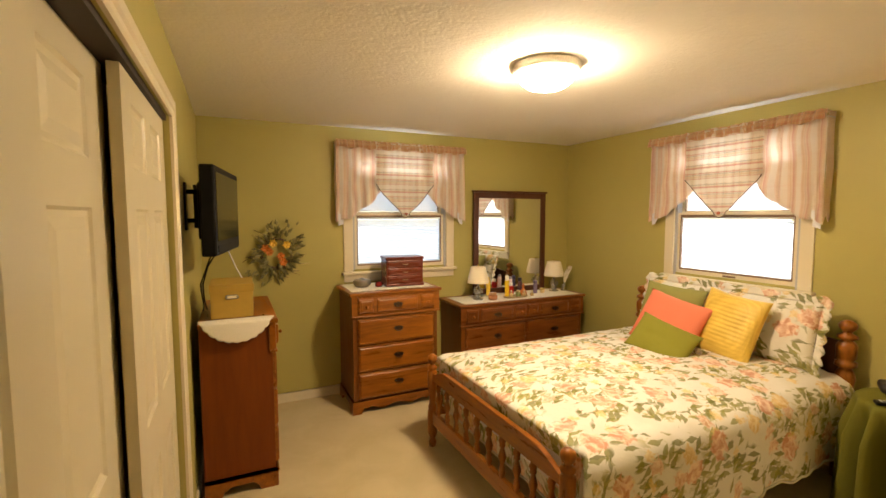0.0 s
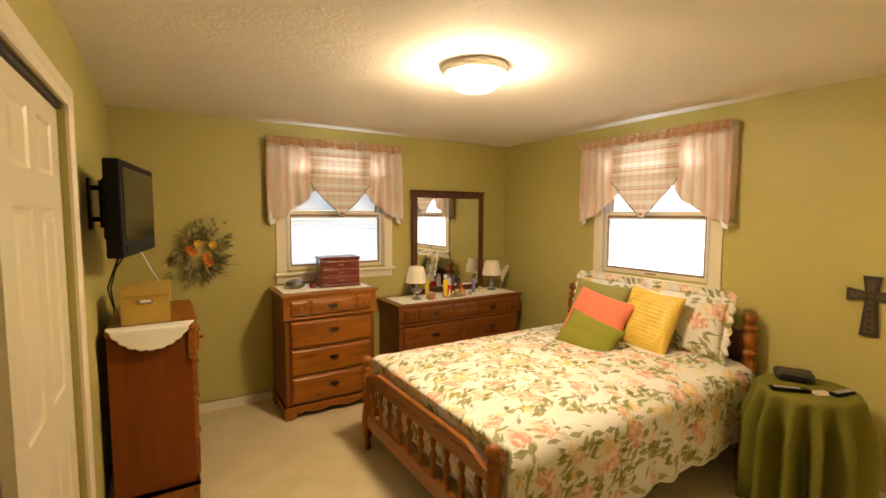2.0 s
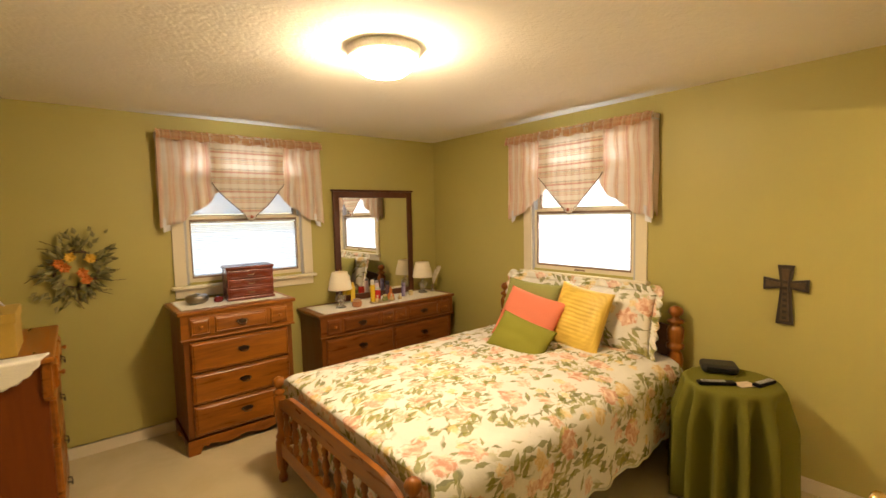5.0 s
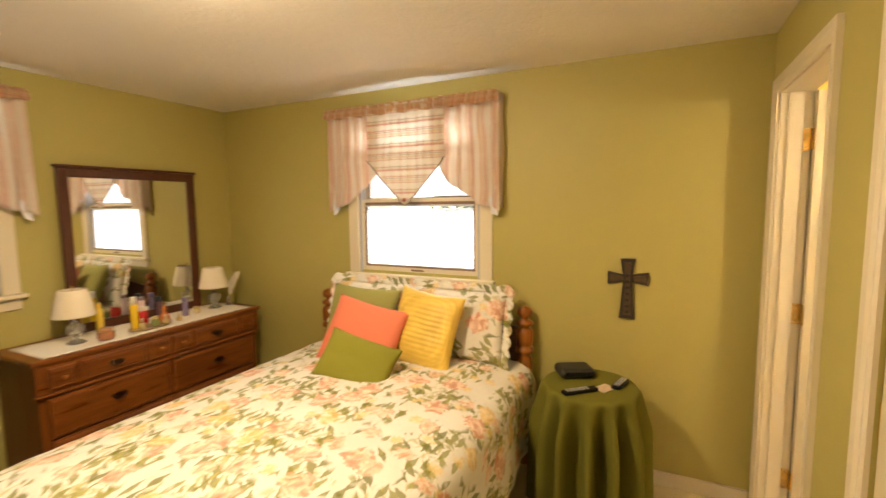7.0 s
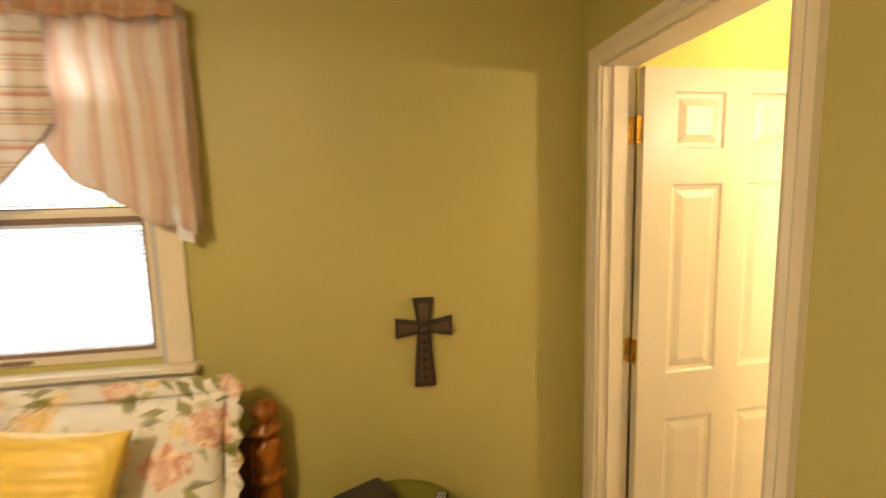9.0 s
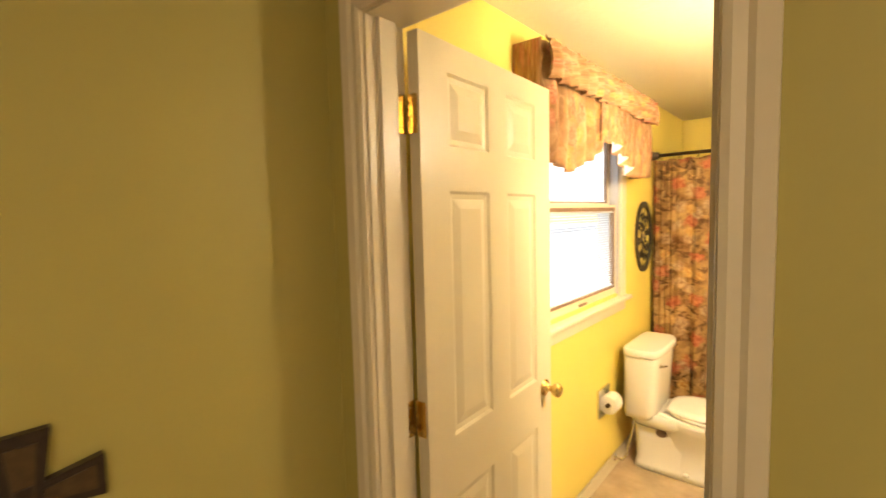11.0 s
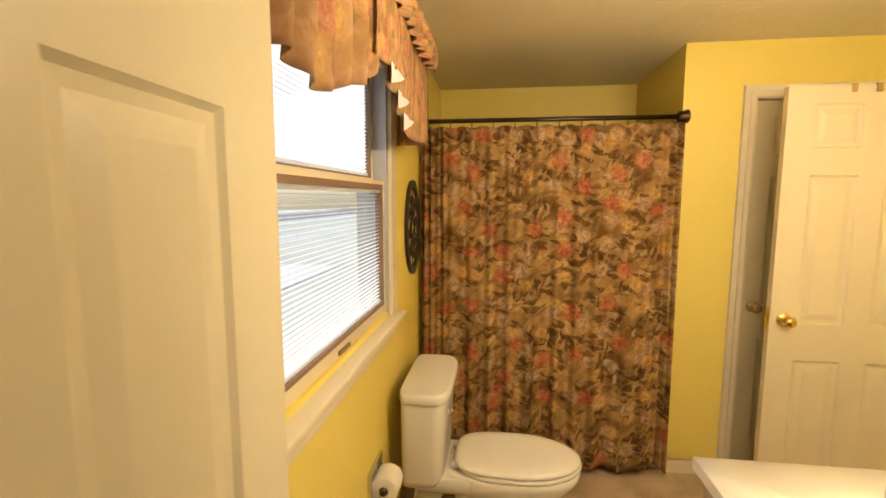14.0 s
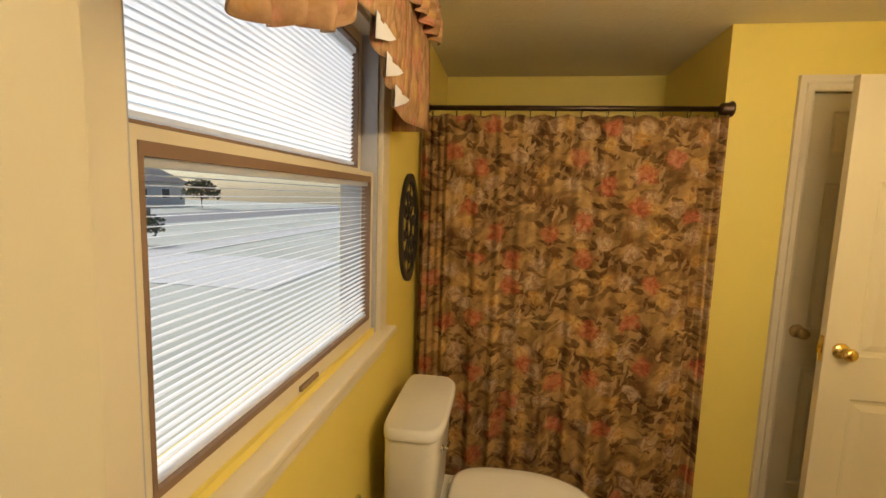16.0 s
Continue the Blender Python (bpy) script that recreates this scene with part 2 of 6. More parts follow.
wall_with_hole("wall_north", GREEN_WALL, "sage green painted bedroom wall with a window", "x", N, N + 0.14, W - 0.14, E + 0.14, [(*WIN_1, WIN_Z0, WIN_Z1)])
wall_with_hole("wall_east", GREEN_WALL, "sage green painted bedroom wall with a window", "y", E, E + 0.14, S - 0.08, N, [(*WIN_2, WIN_Z0, WIN_Z1)])
wall_with_hole("wall_south", GREEN_WALL, "sage green painted wall with two doorways", "x", S - 0.08, S, 1.74, E, [(DOOR_X0, DOOR_X1, 0, DOOR_TOP), (1.90, 2.39, 0, 2.08)])
wall("wall_south_jog", GREEN_WALL, "sage green painted wall return", (1.74, SW, 0, 1.80, S - 0.08, H))
wall_with_hole("wall_south_west", GREEN_WALL, "sage green painted wall with the open entry doorway", "x", SW - WALL, SW, W - 0.14, 1.80, [(0.06, 0.84, 0, 2.08)])
wall_with_hole("wall_west", GREEN_WALL, "sage green painted wall with a sliding-door closet", "y", -0.12, W, SW, N, [(0.44, 2.34, 0, 2.09)])
wall("wall_closet", CREAM, "plain white closet interior walls", (-0.80, 0.30, 0, -0.74, 2.48, H), (-0.74, 0.30, 0, -0.12, 0.36, H), (-0.74, 2.42, 0, -0.12, 2.48, H), (-0.8, 0.3, H, -0.12, 2.48, H + 0.05))
wall("wall_hall", CREAM, "plain hallway walls behind the entry doorway", (-0.5, -1.3, 0, -0.44, SW - WALL, H), (1.0, -1.3, 0, 1.06, SW - WALL, H), (-0.5, -1.36, 0, 1.06, -1.3, H))
# bathroom
wall_with_hole("wall_bath_north", YELLOW_WALL, "yellow painted bathroom wall with a doorway", "x", BATH_N, S - 0.083, 2.76, E, [(DOOR_X0, DOOR_X1, 0, DOOR_TOP)])
wall_with_hole("wall_bath_east", YELLOW_WALL, "yellow painted bathroom wall with a window", "y", E, E + 0.14, TUB_BACK, S - 0.083, [(*WIN_B, BATH_SILL, WIN_Z1)])
wall("wall_bath_tub", YELLOW_WALL, "yellow painted wall behind the bathtub", (ALC_W - 0.12, TUB_BACK - 0.12, 0, E + 0.14, TUB_BACK, H))
wall("wall_bath_alcove", YELLOW_WALL, "yellow painted return wall at the tub end", (ALC_W - 0.12, TUB_BACK, 0, ALC_W, BATH_S, H))
wall_with_hole("wall_bath_south", YELLOW_WALL, "yellow painted wall with a linen closet door", "x", BATH_S - 0.12, BATH_S, 1.12, ALC_W - 0.12, [(1.27, 1.93, 0, 2.14)])
wall("wall_bath_linen", CREAM, "plain linen closet back wall", (1.12, BATH_S - 0.6, 0, ALC_W - 0.12, BATH_S - 0.55, H))
wall("wall_bath_west", YELLOW_WALL, "yellow painted bathroom wall", (1.06, BATH_S - 0.6, 0, 1.12, -0.72, H))
wall("wall_bath_partition", BATH_SIDE, "off-white painted partition beside the bathroom doorway", (1.06, -0.72, 0, 2.76, -0.60, H), (2.66, -0.60, 0, 2.76, S - 0.083, H))
wall("wall_back_closet", CREAM, "plain walls of the closet behind the second door", (1.80, -0.60, 0, 1.86, S - 0.083, H))

bm = bmesh.new()
box(bm, -0.9, -1.4, -0.1, E + 0.14, N + 0.14, 0)
solid("floor", bm, CARPET, "beige cut-pile bedroom carpet", "floor", kind="structure")
solid("floor_bath", one_box(1.06, TUB_BACK - 0.12, -0.09, E, S - 0.06, 0.004), VINYL, "tan sheet vinyl bathroom floor", "floor", kind="structure")
solid("ceiling", one_box(-0.9, -1.4, H, E + 0.14, N + 0.14, H + 0.1), CEILING, "white swirl-textured bedroom ceiling", "ceiling", kind="structure")
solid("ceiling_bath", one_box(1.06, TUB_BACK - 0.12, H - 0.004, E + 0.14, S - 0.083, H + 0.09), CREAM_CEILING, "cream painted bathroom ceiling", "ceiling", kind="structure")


# ---- trim ----
def base(name, *size):
    bm = bmesh.new()
    box(bm, *size)
    bmesh.ops.bevel(bm, geom=[e for e in bm.edges if all(v.co.z > 0.05 for v in e.verts)], offset=0.006, segments=2, affect="EDGES")
    solid(name, bm, CREAM, "cream painted baseboard", "baseboard", kind="structure")


base("baseboard_north", W + 0.012, N - 0.012, 0, E - 0.012, N, 0.085)
base("baseboard_east", E - 0.012, S + 0.012, 0, E, N - 0.012, 0.085)
base("baseboard_west", W, 2.44, 0, W + 0.012, N, 0.085)
base("baseboard_south", 2.48, S, 0, DOOR_X0 - 0.08, S + 0.012, 0.085)
base("baseboard_bath", 2.03, BATH_S, 0.004, ALC_W - 0.002, BATH_S + 0.012, 0.09)
base("baseboard_bath_east", E - 0.012, -2.62, 0.004, E, 0.07, 0.09)


def casing(name, axis, d, out, a0, a1, top, width=0.075, category="door trim"):
    """Moulded trim round a doorway on the face at d; out is +1 or -1, the way into the room."""
    ob = thing(name, "cream painted moulded door casing", category, kind="structure")
    prof = [(0, 0.012), (0.012, 0.016), (0.45 * width, 0.013), (0.6 * width, 0.019), (width, 0.02)]

    def piece(label, line):
        bm = bmesh.new()
        rows = []
        for (a, z), (da, dz) in line:
            ring = [(a, 0, z)] + [(a + da * u, h, z + dz * u) for u, h in prof] + [(a + da * width, 0, z + dz * width)]
            rows.append([bm.verts.new((p, d + out * h, q) if axis == "x" else (d + out * h, p, q)) for p, h, q in ring])
        for r0, r1 in zip(rows, rows[1:]):
            for i in range(len(r0)):
                j = (i + 1) % len(r0)
                bm.faces.new((r0[i], r0[j], r1[j], r1[i]))
        bm.faces.new(rows[0]), bm.faces.new(rows[-1][::-1])
        part(label, bm, CREAM, ob)

    piece("casing_side", [((a0, 0), (-1, 0)), ((a0, top), (-1, 1))])
    piece("casing_side", [((a1, 0), (1, 0)), ((a1, top), (1, 1))])
    piece("casing_head", [((a0, top), (-1, 1)), ((a1, top), (1, 1))])
    return ob


def jamb(name, axis, d0, d1, a0, a1, top):
    """The lining of a doorway, 18 mm thick, with a stop."""
    ob = thing(name, "cream painted door jamb lining", "door frame", kind="structure")
    lay = (lambda p, q, z0, z1, e0=d0, e1=d1: (p, e0, z0, q, e1, z1)) if axis == "x" else (lambda p, q, z0, z1, e0=d0, e1=d1: (e0, p, z0, e1, q, z1))
    part("jamb_side", one_box(*lay(a0, a0 + 0.016, 0, top), bevel=0.002), CREAM, ob)
    part("jamb_side", one_box(*lay(a1 - 0.016, a1, 0, top), bevel=0.002), CREAM, ob)
    part("jamb_head", one_box(*lay(a0 + 0.016, a1 - 0.016, top - 0.016, top), bevel=0.002), CREAM, ob)
    e0, e1 = d0 + 0.035 * (1 if d1 > d0 else -1), d1 - 0.035 * (1 if d1 > d0 else -1)
    part("door_stop", one_box(*lay(a0 + 0.016, a0 + 0.028, 0, top - 0.016, e0, e1)), CREAM, ob)
    part("door_stop", one_box(*lay(a1 - 0.028, a1 - 0.016, 0, top - 0.016, e0, e1)), CREAM, ob)
    return ob


casing("trim_bath_door", "x", S, 1, DOOR_X0 + 0.010, DOOR_X1 - 0.010, DOOR_TOP - 0.010, 0.064)
casing("trim_bath_door_inside", "x", BATH_N, -1, DOOR_X0 + 0.004, DOOR_X1 - 0.004, DOOR_TOP - 0.004, 0.06)
bath_frame = jamb("door_frame_1", "x", BATH_N, S, DOOR_X0, DOOR_X1, DOOR_TOP)
casing("trim_second_door", "x", S, 1, 1.90, 2.39, 2.08)
casing("trim_closet", "y", W, 1, 0.44, 2.34, 2.085)
casing("trim_linen", "x", BATH_S, 1, 1.27, 1.93, 2.135, 0.07)


# ---- doors ----
def panel_door(name, label, w, h, m, knobs=(), hinges=(), knob_side=1, material=None, thick=0.035, kind="structure"):
    """A six-panel door: x from the hinge along its width, y its thickness, z up."""
    material = material or DOOR_WHITE
    ob = thing(name, label, "door", m, kind=kind)
    st, mid = 0.11 * w / 0.7, 0.10 * w / 0.7
    k = h / 2.09
    rails = [(0, 0.21), (0.81 * k, 0.99 * k), (1.69 * k, 1.812 * k), (2.01 * k, h)]
    cols = [(st, (w - mid) / 2), ((w + mid) / 2, w - st)]
    part("stile", one_box(0, 0, 0, st, thick, h), material, ob)
    part("stile", one_box(w - st, 0, 0, w, thick, h), material, ob)
    for z0, z1 in rails:
        part("rail", one_box(st, 0, z0, w - st, thick, z1), material, ob)
    for (z0, z1), (z2, z3) in zip(rails, rails[1:]):
        part("mullion", one_box(cols[0][1], 0, z1, cols[1][0], thick, z2), material, ob)
        for x0, x1 in cols:
            bm = bmesh.new()
            for y, s in ((thick, -1), (0, 1)):
                steps = [(0, 0.0), (0.008, 0.007), (0.022, 0.009), (0.05, 0.002)]
                rings = [[bm.verts.new((a, y + s * dep, b)) for a, b in ((x0 + o, z1 + o), (x1 - o, z1 + o), (x1 - o, z2 - o), (x0 + o, z2 - o))] for o, dep in steps]
                for r0, r1 in zip(rings, rings[1:]):
                    for i in range(4):
                        bm.faces.new((r0[i], r0[(i + 1) % 4], r1[(i + 1) % 4], r1[i]))
                bm.faces.new(rings[-1])
            part("panel", bm, material, ob)
    for z, mat_k in knobs:
        x = w - 0.06 if knob_side > 0 else 0.06
        for y, s in ((thick, 1), (0, -1)):
            bm = bmesh.new()
            lathe(bm, [(0, 0), (0.032, 0), (0.033, 0.004), (0.026, 0.010), (0.012, 0.014), (0.011, 0.032), (0.02, 0.038), (0.027, 0.050), (0.026, 0.062), (0.016, 0.070), (0, 0.072)], 20,
                  Matrix.Translation((x, y, z)) @ Matrix.Rotation(radians(-90 * s), 4, "X"))
            part("door_knob", bm, mat_k, ob, "round brass door knob")
    for z in hinges:
        bm = bmesh.new()
        box(bm, -0.002, -0.002, z - 0.045, 0.0, thick, z + 0.045)
        box(bm, -0.024, thick * 0.2, z - 0.045, -0.0215, thick + 0.02, z + 0.045)
        lathe(bm, [(0, -0.047), (0.007, -0.047), (0.007, 0.047), (0, 0.047)], 10, Matrix.Translation((-0.006, thick + 0.004, z)))
        part("hinge", bm, BRASS, ob, "bright brass hinge")
    return ob


bath_door = panel_door("door_1", "white six-panel bathroom door standing open", 0.76, 2.10, pose(3.546, 0.066, 0.012, 0, 0, -88), [(0.95, BRASS)])
panel_door("door_2", "closed white six-panel closet door", 0.48, 2.06, pose(2.385, S - 0.010, 0.012, 0, 0, 180), [(0.95, BRASS)], (0.28, 1.08, 1.87), thick=0.033)
panel_door("door_3", "white six-panel entry door folded back against the closet wall", 0.755, 2.05, pose(0.03, -0.015, 0.012, 0, 0, 91), [(0.95, DULL_BRASS)])
panel_door("door_4", "closed white linen closet door", 0.65, 2.12, pose(1.275, BATH_S - 0.055, 0.012), [(1.0, DULL_BRASS)])
hall_door = panel_door("door_5", "white six-panel bathroom hall door standing open", 0.76, 2.11, pose(1.21, -2.44, 0.012, 0, 0, 0), [(1.02, BRASS)], knob_side=1)
panel_door("door_6", "white six-panel sliding closet door", 0.83, 2.05, pose(-0.025, 1.50, 0.012, 0, 0, 90), thick=0.03)
panel_door("door_7", "white six-panel sliding closet door in the rear track", 1.10, 2.05, pose(-0.075, 0.45, 0.012, 0, 0, 90), thick=0.03)
solid("closet_track", one_box(-0.115, 0.44, 2.066, -0.012, 2.34, 2.09), TRACK, "dark metal sliding door track", "track", kind="structure")


def butt_hinge(z):
    """One leaf on the jamb, one on the door's edge, and the knuckle between them."""
    leaf_j = part("hinge", one_box(DOOR_X1 - 0.0185, BATH_N + 0.001, z - 0.05, DOOR_X1 - 0.016, BATH_N + 0.034, z + 0.05, bevel=0.001), BRASS, bath_frame, "bright brass hinge leaf")
    for dz in (-0.033, 0, 0.033):
        part("hinge_screw", lathe(bmesh.new(), [(0, 0), (0.0038, 0), (0.003, 0.001), (0, 0.0012)], 8, Matrix.Translation((DOOR_X1 - 0.0185, BATH_N + 0.019 + 0.006 * (dz == 0), z + dz)) @ Matrix.Rotation(radians(-90), 4, "Y")), DULL_BRASS, leaf_j)
    knuckle = bmesh.new()
    for k in range(5):
        lathe(knuckle, [(0, -0.05 + 0.02 * k), (0.008, -0.05 + 0.02 * k), (0.008, -0.031 + 0.02 * k), (0, -0.031 + 0.02 * k)], 12, Matrix.Translation((DOOR_X1 - 0.022, BATH_N - 0.010, z)))
    part("hinge_knuckle", knuckle, BRASS, bath_frame, "bright brass hinge knuckle")
    part("hinge", one_box(-0.0025, 0.006, z - 0.062, 0.0, 0.034, z + 0.038, bevel=0.0008), BRASS, bath_door, "bright brass hinge leaf")


for z in (0.27, 1.095, 1.905):
    butt_hinge(z)


# ---- windows ----
def window(name, label, origin, turn, a0, a1, blind_open, group, z0=WIN_Z0, zm=WIN_MID, low_rail=0.03):
    """A double-hung sash window. x runs along the wall, y points outside, z up; the wall's inner face is y = 0."""
    w = a1 - a0
    z1 = WIN_Z1
    ob = thing(name, label, "window", pose(*origin, 0, 0, turn), kind="structure")
    cw = 0.085
    part("window_casing", one_box(-cw, -0.018, z0 - 0.02, 0, 0, z1 + cw, bevel=0.003), CREAM, ob)
    part("window_casing", one_box(w, -0.018, z0 - 0.02, w + cw, 0, z1 + cw, bevel=0.003), CREAM, ob)
    part("window_casing", one_box(0, -0.018, z1, w, 0, z1 + cw, bevel=0.003), CREAM, ob)
    part("window_sill", one_box(-cw - 0.02, -0.055, z0 - 0.045, w + cw + 0.02, 0.03, z0 - 0.02, bevel=0.006), CREAM, ob)
    part("window_apron", one_box(-cw, -0.016, z0 - 0.115, w + cw, 0, z0 - 0.045, bevel=0.004), CREAM, ob)
    part("window_jamb", one_box(0, 0, z0 - 0.02, 0.02, 0.13, z1), JAMB_LINER, ob, "grey aluminium jamb liner")
    part("window_jamb", one_box(w - 0.02, 0, z0 - 0.02, w, 0.13, z1), JAMB_LINER, ob, "grey aluminium jamb liner")
    part("window_jamb", one_box(0.02, 0, z1 - 0.02, w - 0.02, 0.13, z1), CREAM, ob)
    part("window_jamb", one_box(0.02, 0.03, z0 - 0.02, w - 0.02, 0.13, z0 + 0.005), CREAM, ob)
    for kind, y, b, t, low in (("lower_sash", 0.012, z0, zm + 0.02, True), ("upper_sash", 0.058, zm - 0.02, z1 - 0.02, False)):
        f, head = (0.024, 0.015) if low else (0.030, 0.035)
        bot = low_rail if low else 0.052
        bm = bmesh.new()
        box(bm, 0.02, y, b, 0.02 + f, y + 0.036, t), box(bm, w - 0.02 - f, y, b, w - 0.02, y + 0.036, t)
        box(bm, 0.02 + f, y, b, w - 0.02 - f, y + 0.036, b + bot), box(bm, 0.02 + f, y, t - head, w - 0.02 - f, y + 0.036, t)
        s = part(kind, bm, CREAM, ob)
        x0, x1, g0, g1 = 0.02 + f, w - 0.02 - f, b + bot, t - head
        bm = bmesh.new()
        for q in ((x0, g0, x1, g0 + 0.013), (x0, g1 - 0.02, x1, g1), (x0, g0 + 0.013, x0 + 0.009, g1 - 0.02), (x1 - 0.009, g0 + 0.013, x1, g1 - 0.02)) if low else ((x0, g0, x1, g0 + 0.006), (x0, g1 - 0.006, x1, g1), (x0, g0 + 0.006, x0 + 0.006, g1 - 0.006), (x1 - 0.006, g0 + 0.006, x1, g1 - 0.006)):
            box(bm, q[0], y - 0.001, q[1], q[2], y + 0.03, q[3])
        part("glazing_strip", bm, SASH_BROWN, s, "brown glazing strip")
        pane = part("pane", one_box(x0, y + 0.031, g0, x1, y + 0.034, g1), GLASS, s, "clear glass pane")
        pane.visible_shadow = False
        if low:
            part("sash_lift", one_box(w / 2 - 0.05, y - 0.008, b + 0.006, w / 2 + 0.05, y + 0.001, b + 0.02, bevel=0.003), SASH_BROWN, s, "brown sash lift")
        # the blind between sash and pane
        pitch, tilt = 0.0145, -radians(blind_open[0] if low else blind_open[1])
        c, sn = 0.0075 * math.cos(tilt), 0.0075 * math.sin(tilt)
        bm = bmesh.new()
        p = [bm.verts.new(v) for v in ((x0 + 0.01, y + 0.018 - c, -sn), (x1 - 0.01, y + 0.018 - c, -sn), (x1 - 0.01, y + 0.018 + c, sn), (x0 + 0.01, y + 0.018 + c, sn),
                                       (x0 + 0.01, y + 0.018, 0.0012), (x1 - 0.01, y + 0.018, 0.0012))]
        bm.faces.new((p[0], p[1], p[5], p[4])), bm.faces.new((p[4], p[5], p[2], p[3]))
        slat = mesh_of("slat", bm, DENSE_BLIND if blind_open[1] > 60 and not low else BLIND)
        count = int((g1 - g0 - 0.05) / pitch)
        blind = part("blind", one_box(x0 + 0.008, y + 0.008, g1 - 0.034, x1 - 0.008, y + 0.028, g1 - 0.017), BLIND, s, "white mini blind head rail")
        for k in range(count):
            part("slat", slat, None, blind, m=pose(0, 0, g0 + 0.026 + k * pitch))
        part("bottom_rail", one_box(x0 + 0.008, y + 0.010, g0 + 0.011, x1 - 0.008, y + 0.026, g0 + 0.02), BLIND, blind)
    return ob


def blind_white(name, clear):
    m = bpy.data.materials.new(name)
    m.use_nodes = True
    t = m.node_tree
    b = t.nodes["Principled BSDF"]
    b.inputs["Base Color"].default_value = (0.82, 0.84, 0.86, 1)
    b.inputs["Roughness"].default_value = 0.4
    through_it, mixed = t.nodes.new("ShaderNodeBsdfTranslucent"), t.nodes.new("ShaderNodeMixShader")
    through_it.inputs[0].default_value = (0.85, 0.87, 0.9, 1)
    mixed.inputs[0].default_value = clear
    t.links.new(b.outputs[0], mixed.inputs[1]), t.links.new(through_it.outputs[0], mixed.inputs[2])
    t.links.new(mixed.outputs[0], t.nodes["Material Output"].inputs[0])
    return m


BLIND, DENSE_BLIND = blind_white("white_blind_slat", 0.5), blind_white("dense_white_blind_slat", 0.26)
window("window_1", "cream double-hung window with white mini blinds", (WIN_1[0], N, 0), 0, *WIN_1, (52, 70), "windows")
window("window_2", "cream double-hung window with bright closed mini blinds", (E, WIN_2[1], 0), -90, *WIN_2, (40, 70), "windows")
window("window_3", "cream bathroom window with tilted-open mini blinds", (E, WIN_B[1], 0), -90, *WIN_B, (6, 46), "windows", BATH_SILL, BATH_MID, 0.04)
solid("ground", one_box(-60, -80, -0.7, 200, 80, -0.6), plain("pale_lawn", (0.44, 0.45, 0.38), 0.9, 0.3, 0.4), "pale grass lawn outside", "ground", kind="structure")
# ---- things ----
OAK = wood("honey_maple_wood", (0.12, 0.032, 0.003), (0.385, 0.130, 0.011), 0.3, (0.12, 1, 1))
OAK_V = wood("honey_maple_wood_upright", (0.12, 0.032, 0.003), (0.385, 0.130, 0.011), 0.3, (1, 1, 0.12))
DARK = wood("dark_maple_wood", (0.155, 0.047, 0.006), (0.185, 0.059, 0.008), 0.38, (1, 1, 0.12), knots=0.8, relief=0.02)
CHERRY = wood("cherry_box_wood", (0.10, 0.016, 0.008), (0.19, 0.036, 0.014), 0.25, (0.15, 1, 1))
WALNUT = wood("walnut_mirror_frame_wood", (0.055, 0.018, 0.008), (0.11, 0.038, 0.016), 0.3, (1, 1, 0.15))
LINEN = plain("ivory_lamp_shade", (0.78, 0.70, 0.54), 0.8, 0.05, 90, 0.1)
LACE = plain("white_lace", (0.80, 0.76, 0.68), 0.85, 0.18, 160, 0.5)
PORCELAIN = plain("white_porcelain", (0.80, 0.77, 0.70), 0.12, 0.02, 4)
BLACK = plain("black_plastic", (0.005, 0.0045, 0.004), 0.5, 0.2, spec=0.12)
GREY_KEY = plain("grey_buttons", (0.45, 0.45, 0.45), 0.5)
SAGE_CLOTH = plain("olive_green_cloth", (0.15, 0.142, 0.022), 0.92, 0.18, 260, 0.4, 0.1)
GREEN_PILLOW = plain("moss_green_cotton", (0.23, 0.225, 0.035), 0.9, 0.15, 300, 0.4, 0.1)
PINK_PILLOW = plain("coral_pink_cotton", (0.72, 0.215, 0.13), 0.9, 0.10, 300, 0.35, 0.1)


def yellow_silk():
    n = Nodes("pleated_yellow_silk", 0.45)
    band = n.noise(7, n.coords(scale=(1, 14, 1)), detail=3)
    n.colour(n.ramp(band, [(0.3, (0.62, 0.41, 0.06)), (0.7, (0.80, 0.58, 0.11))]))
    n.bump(band, 0.3, 0.004)
    return n.mat


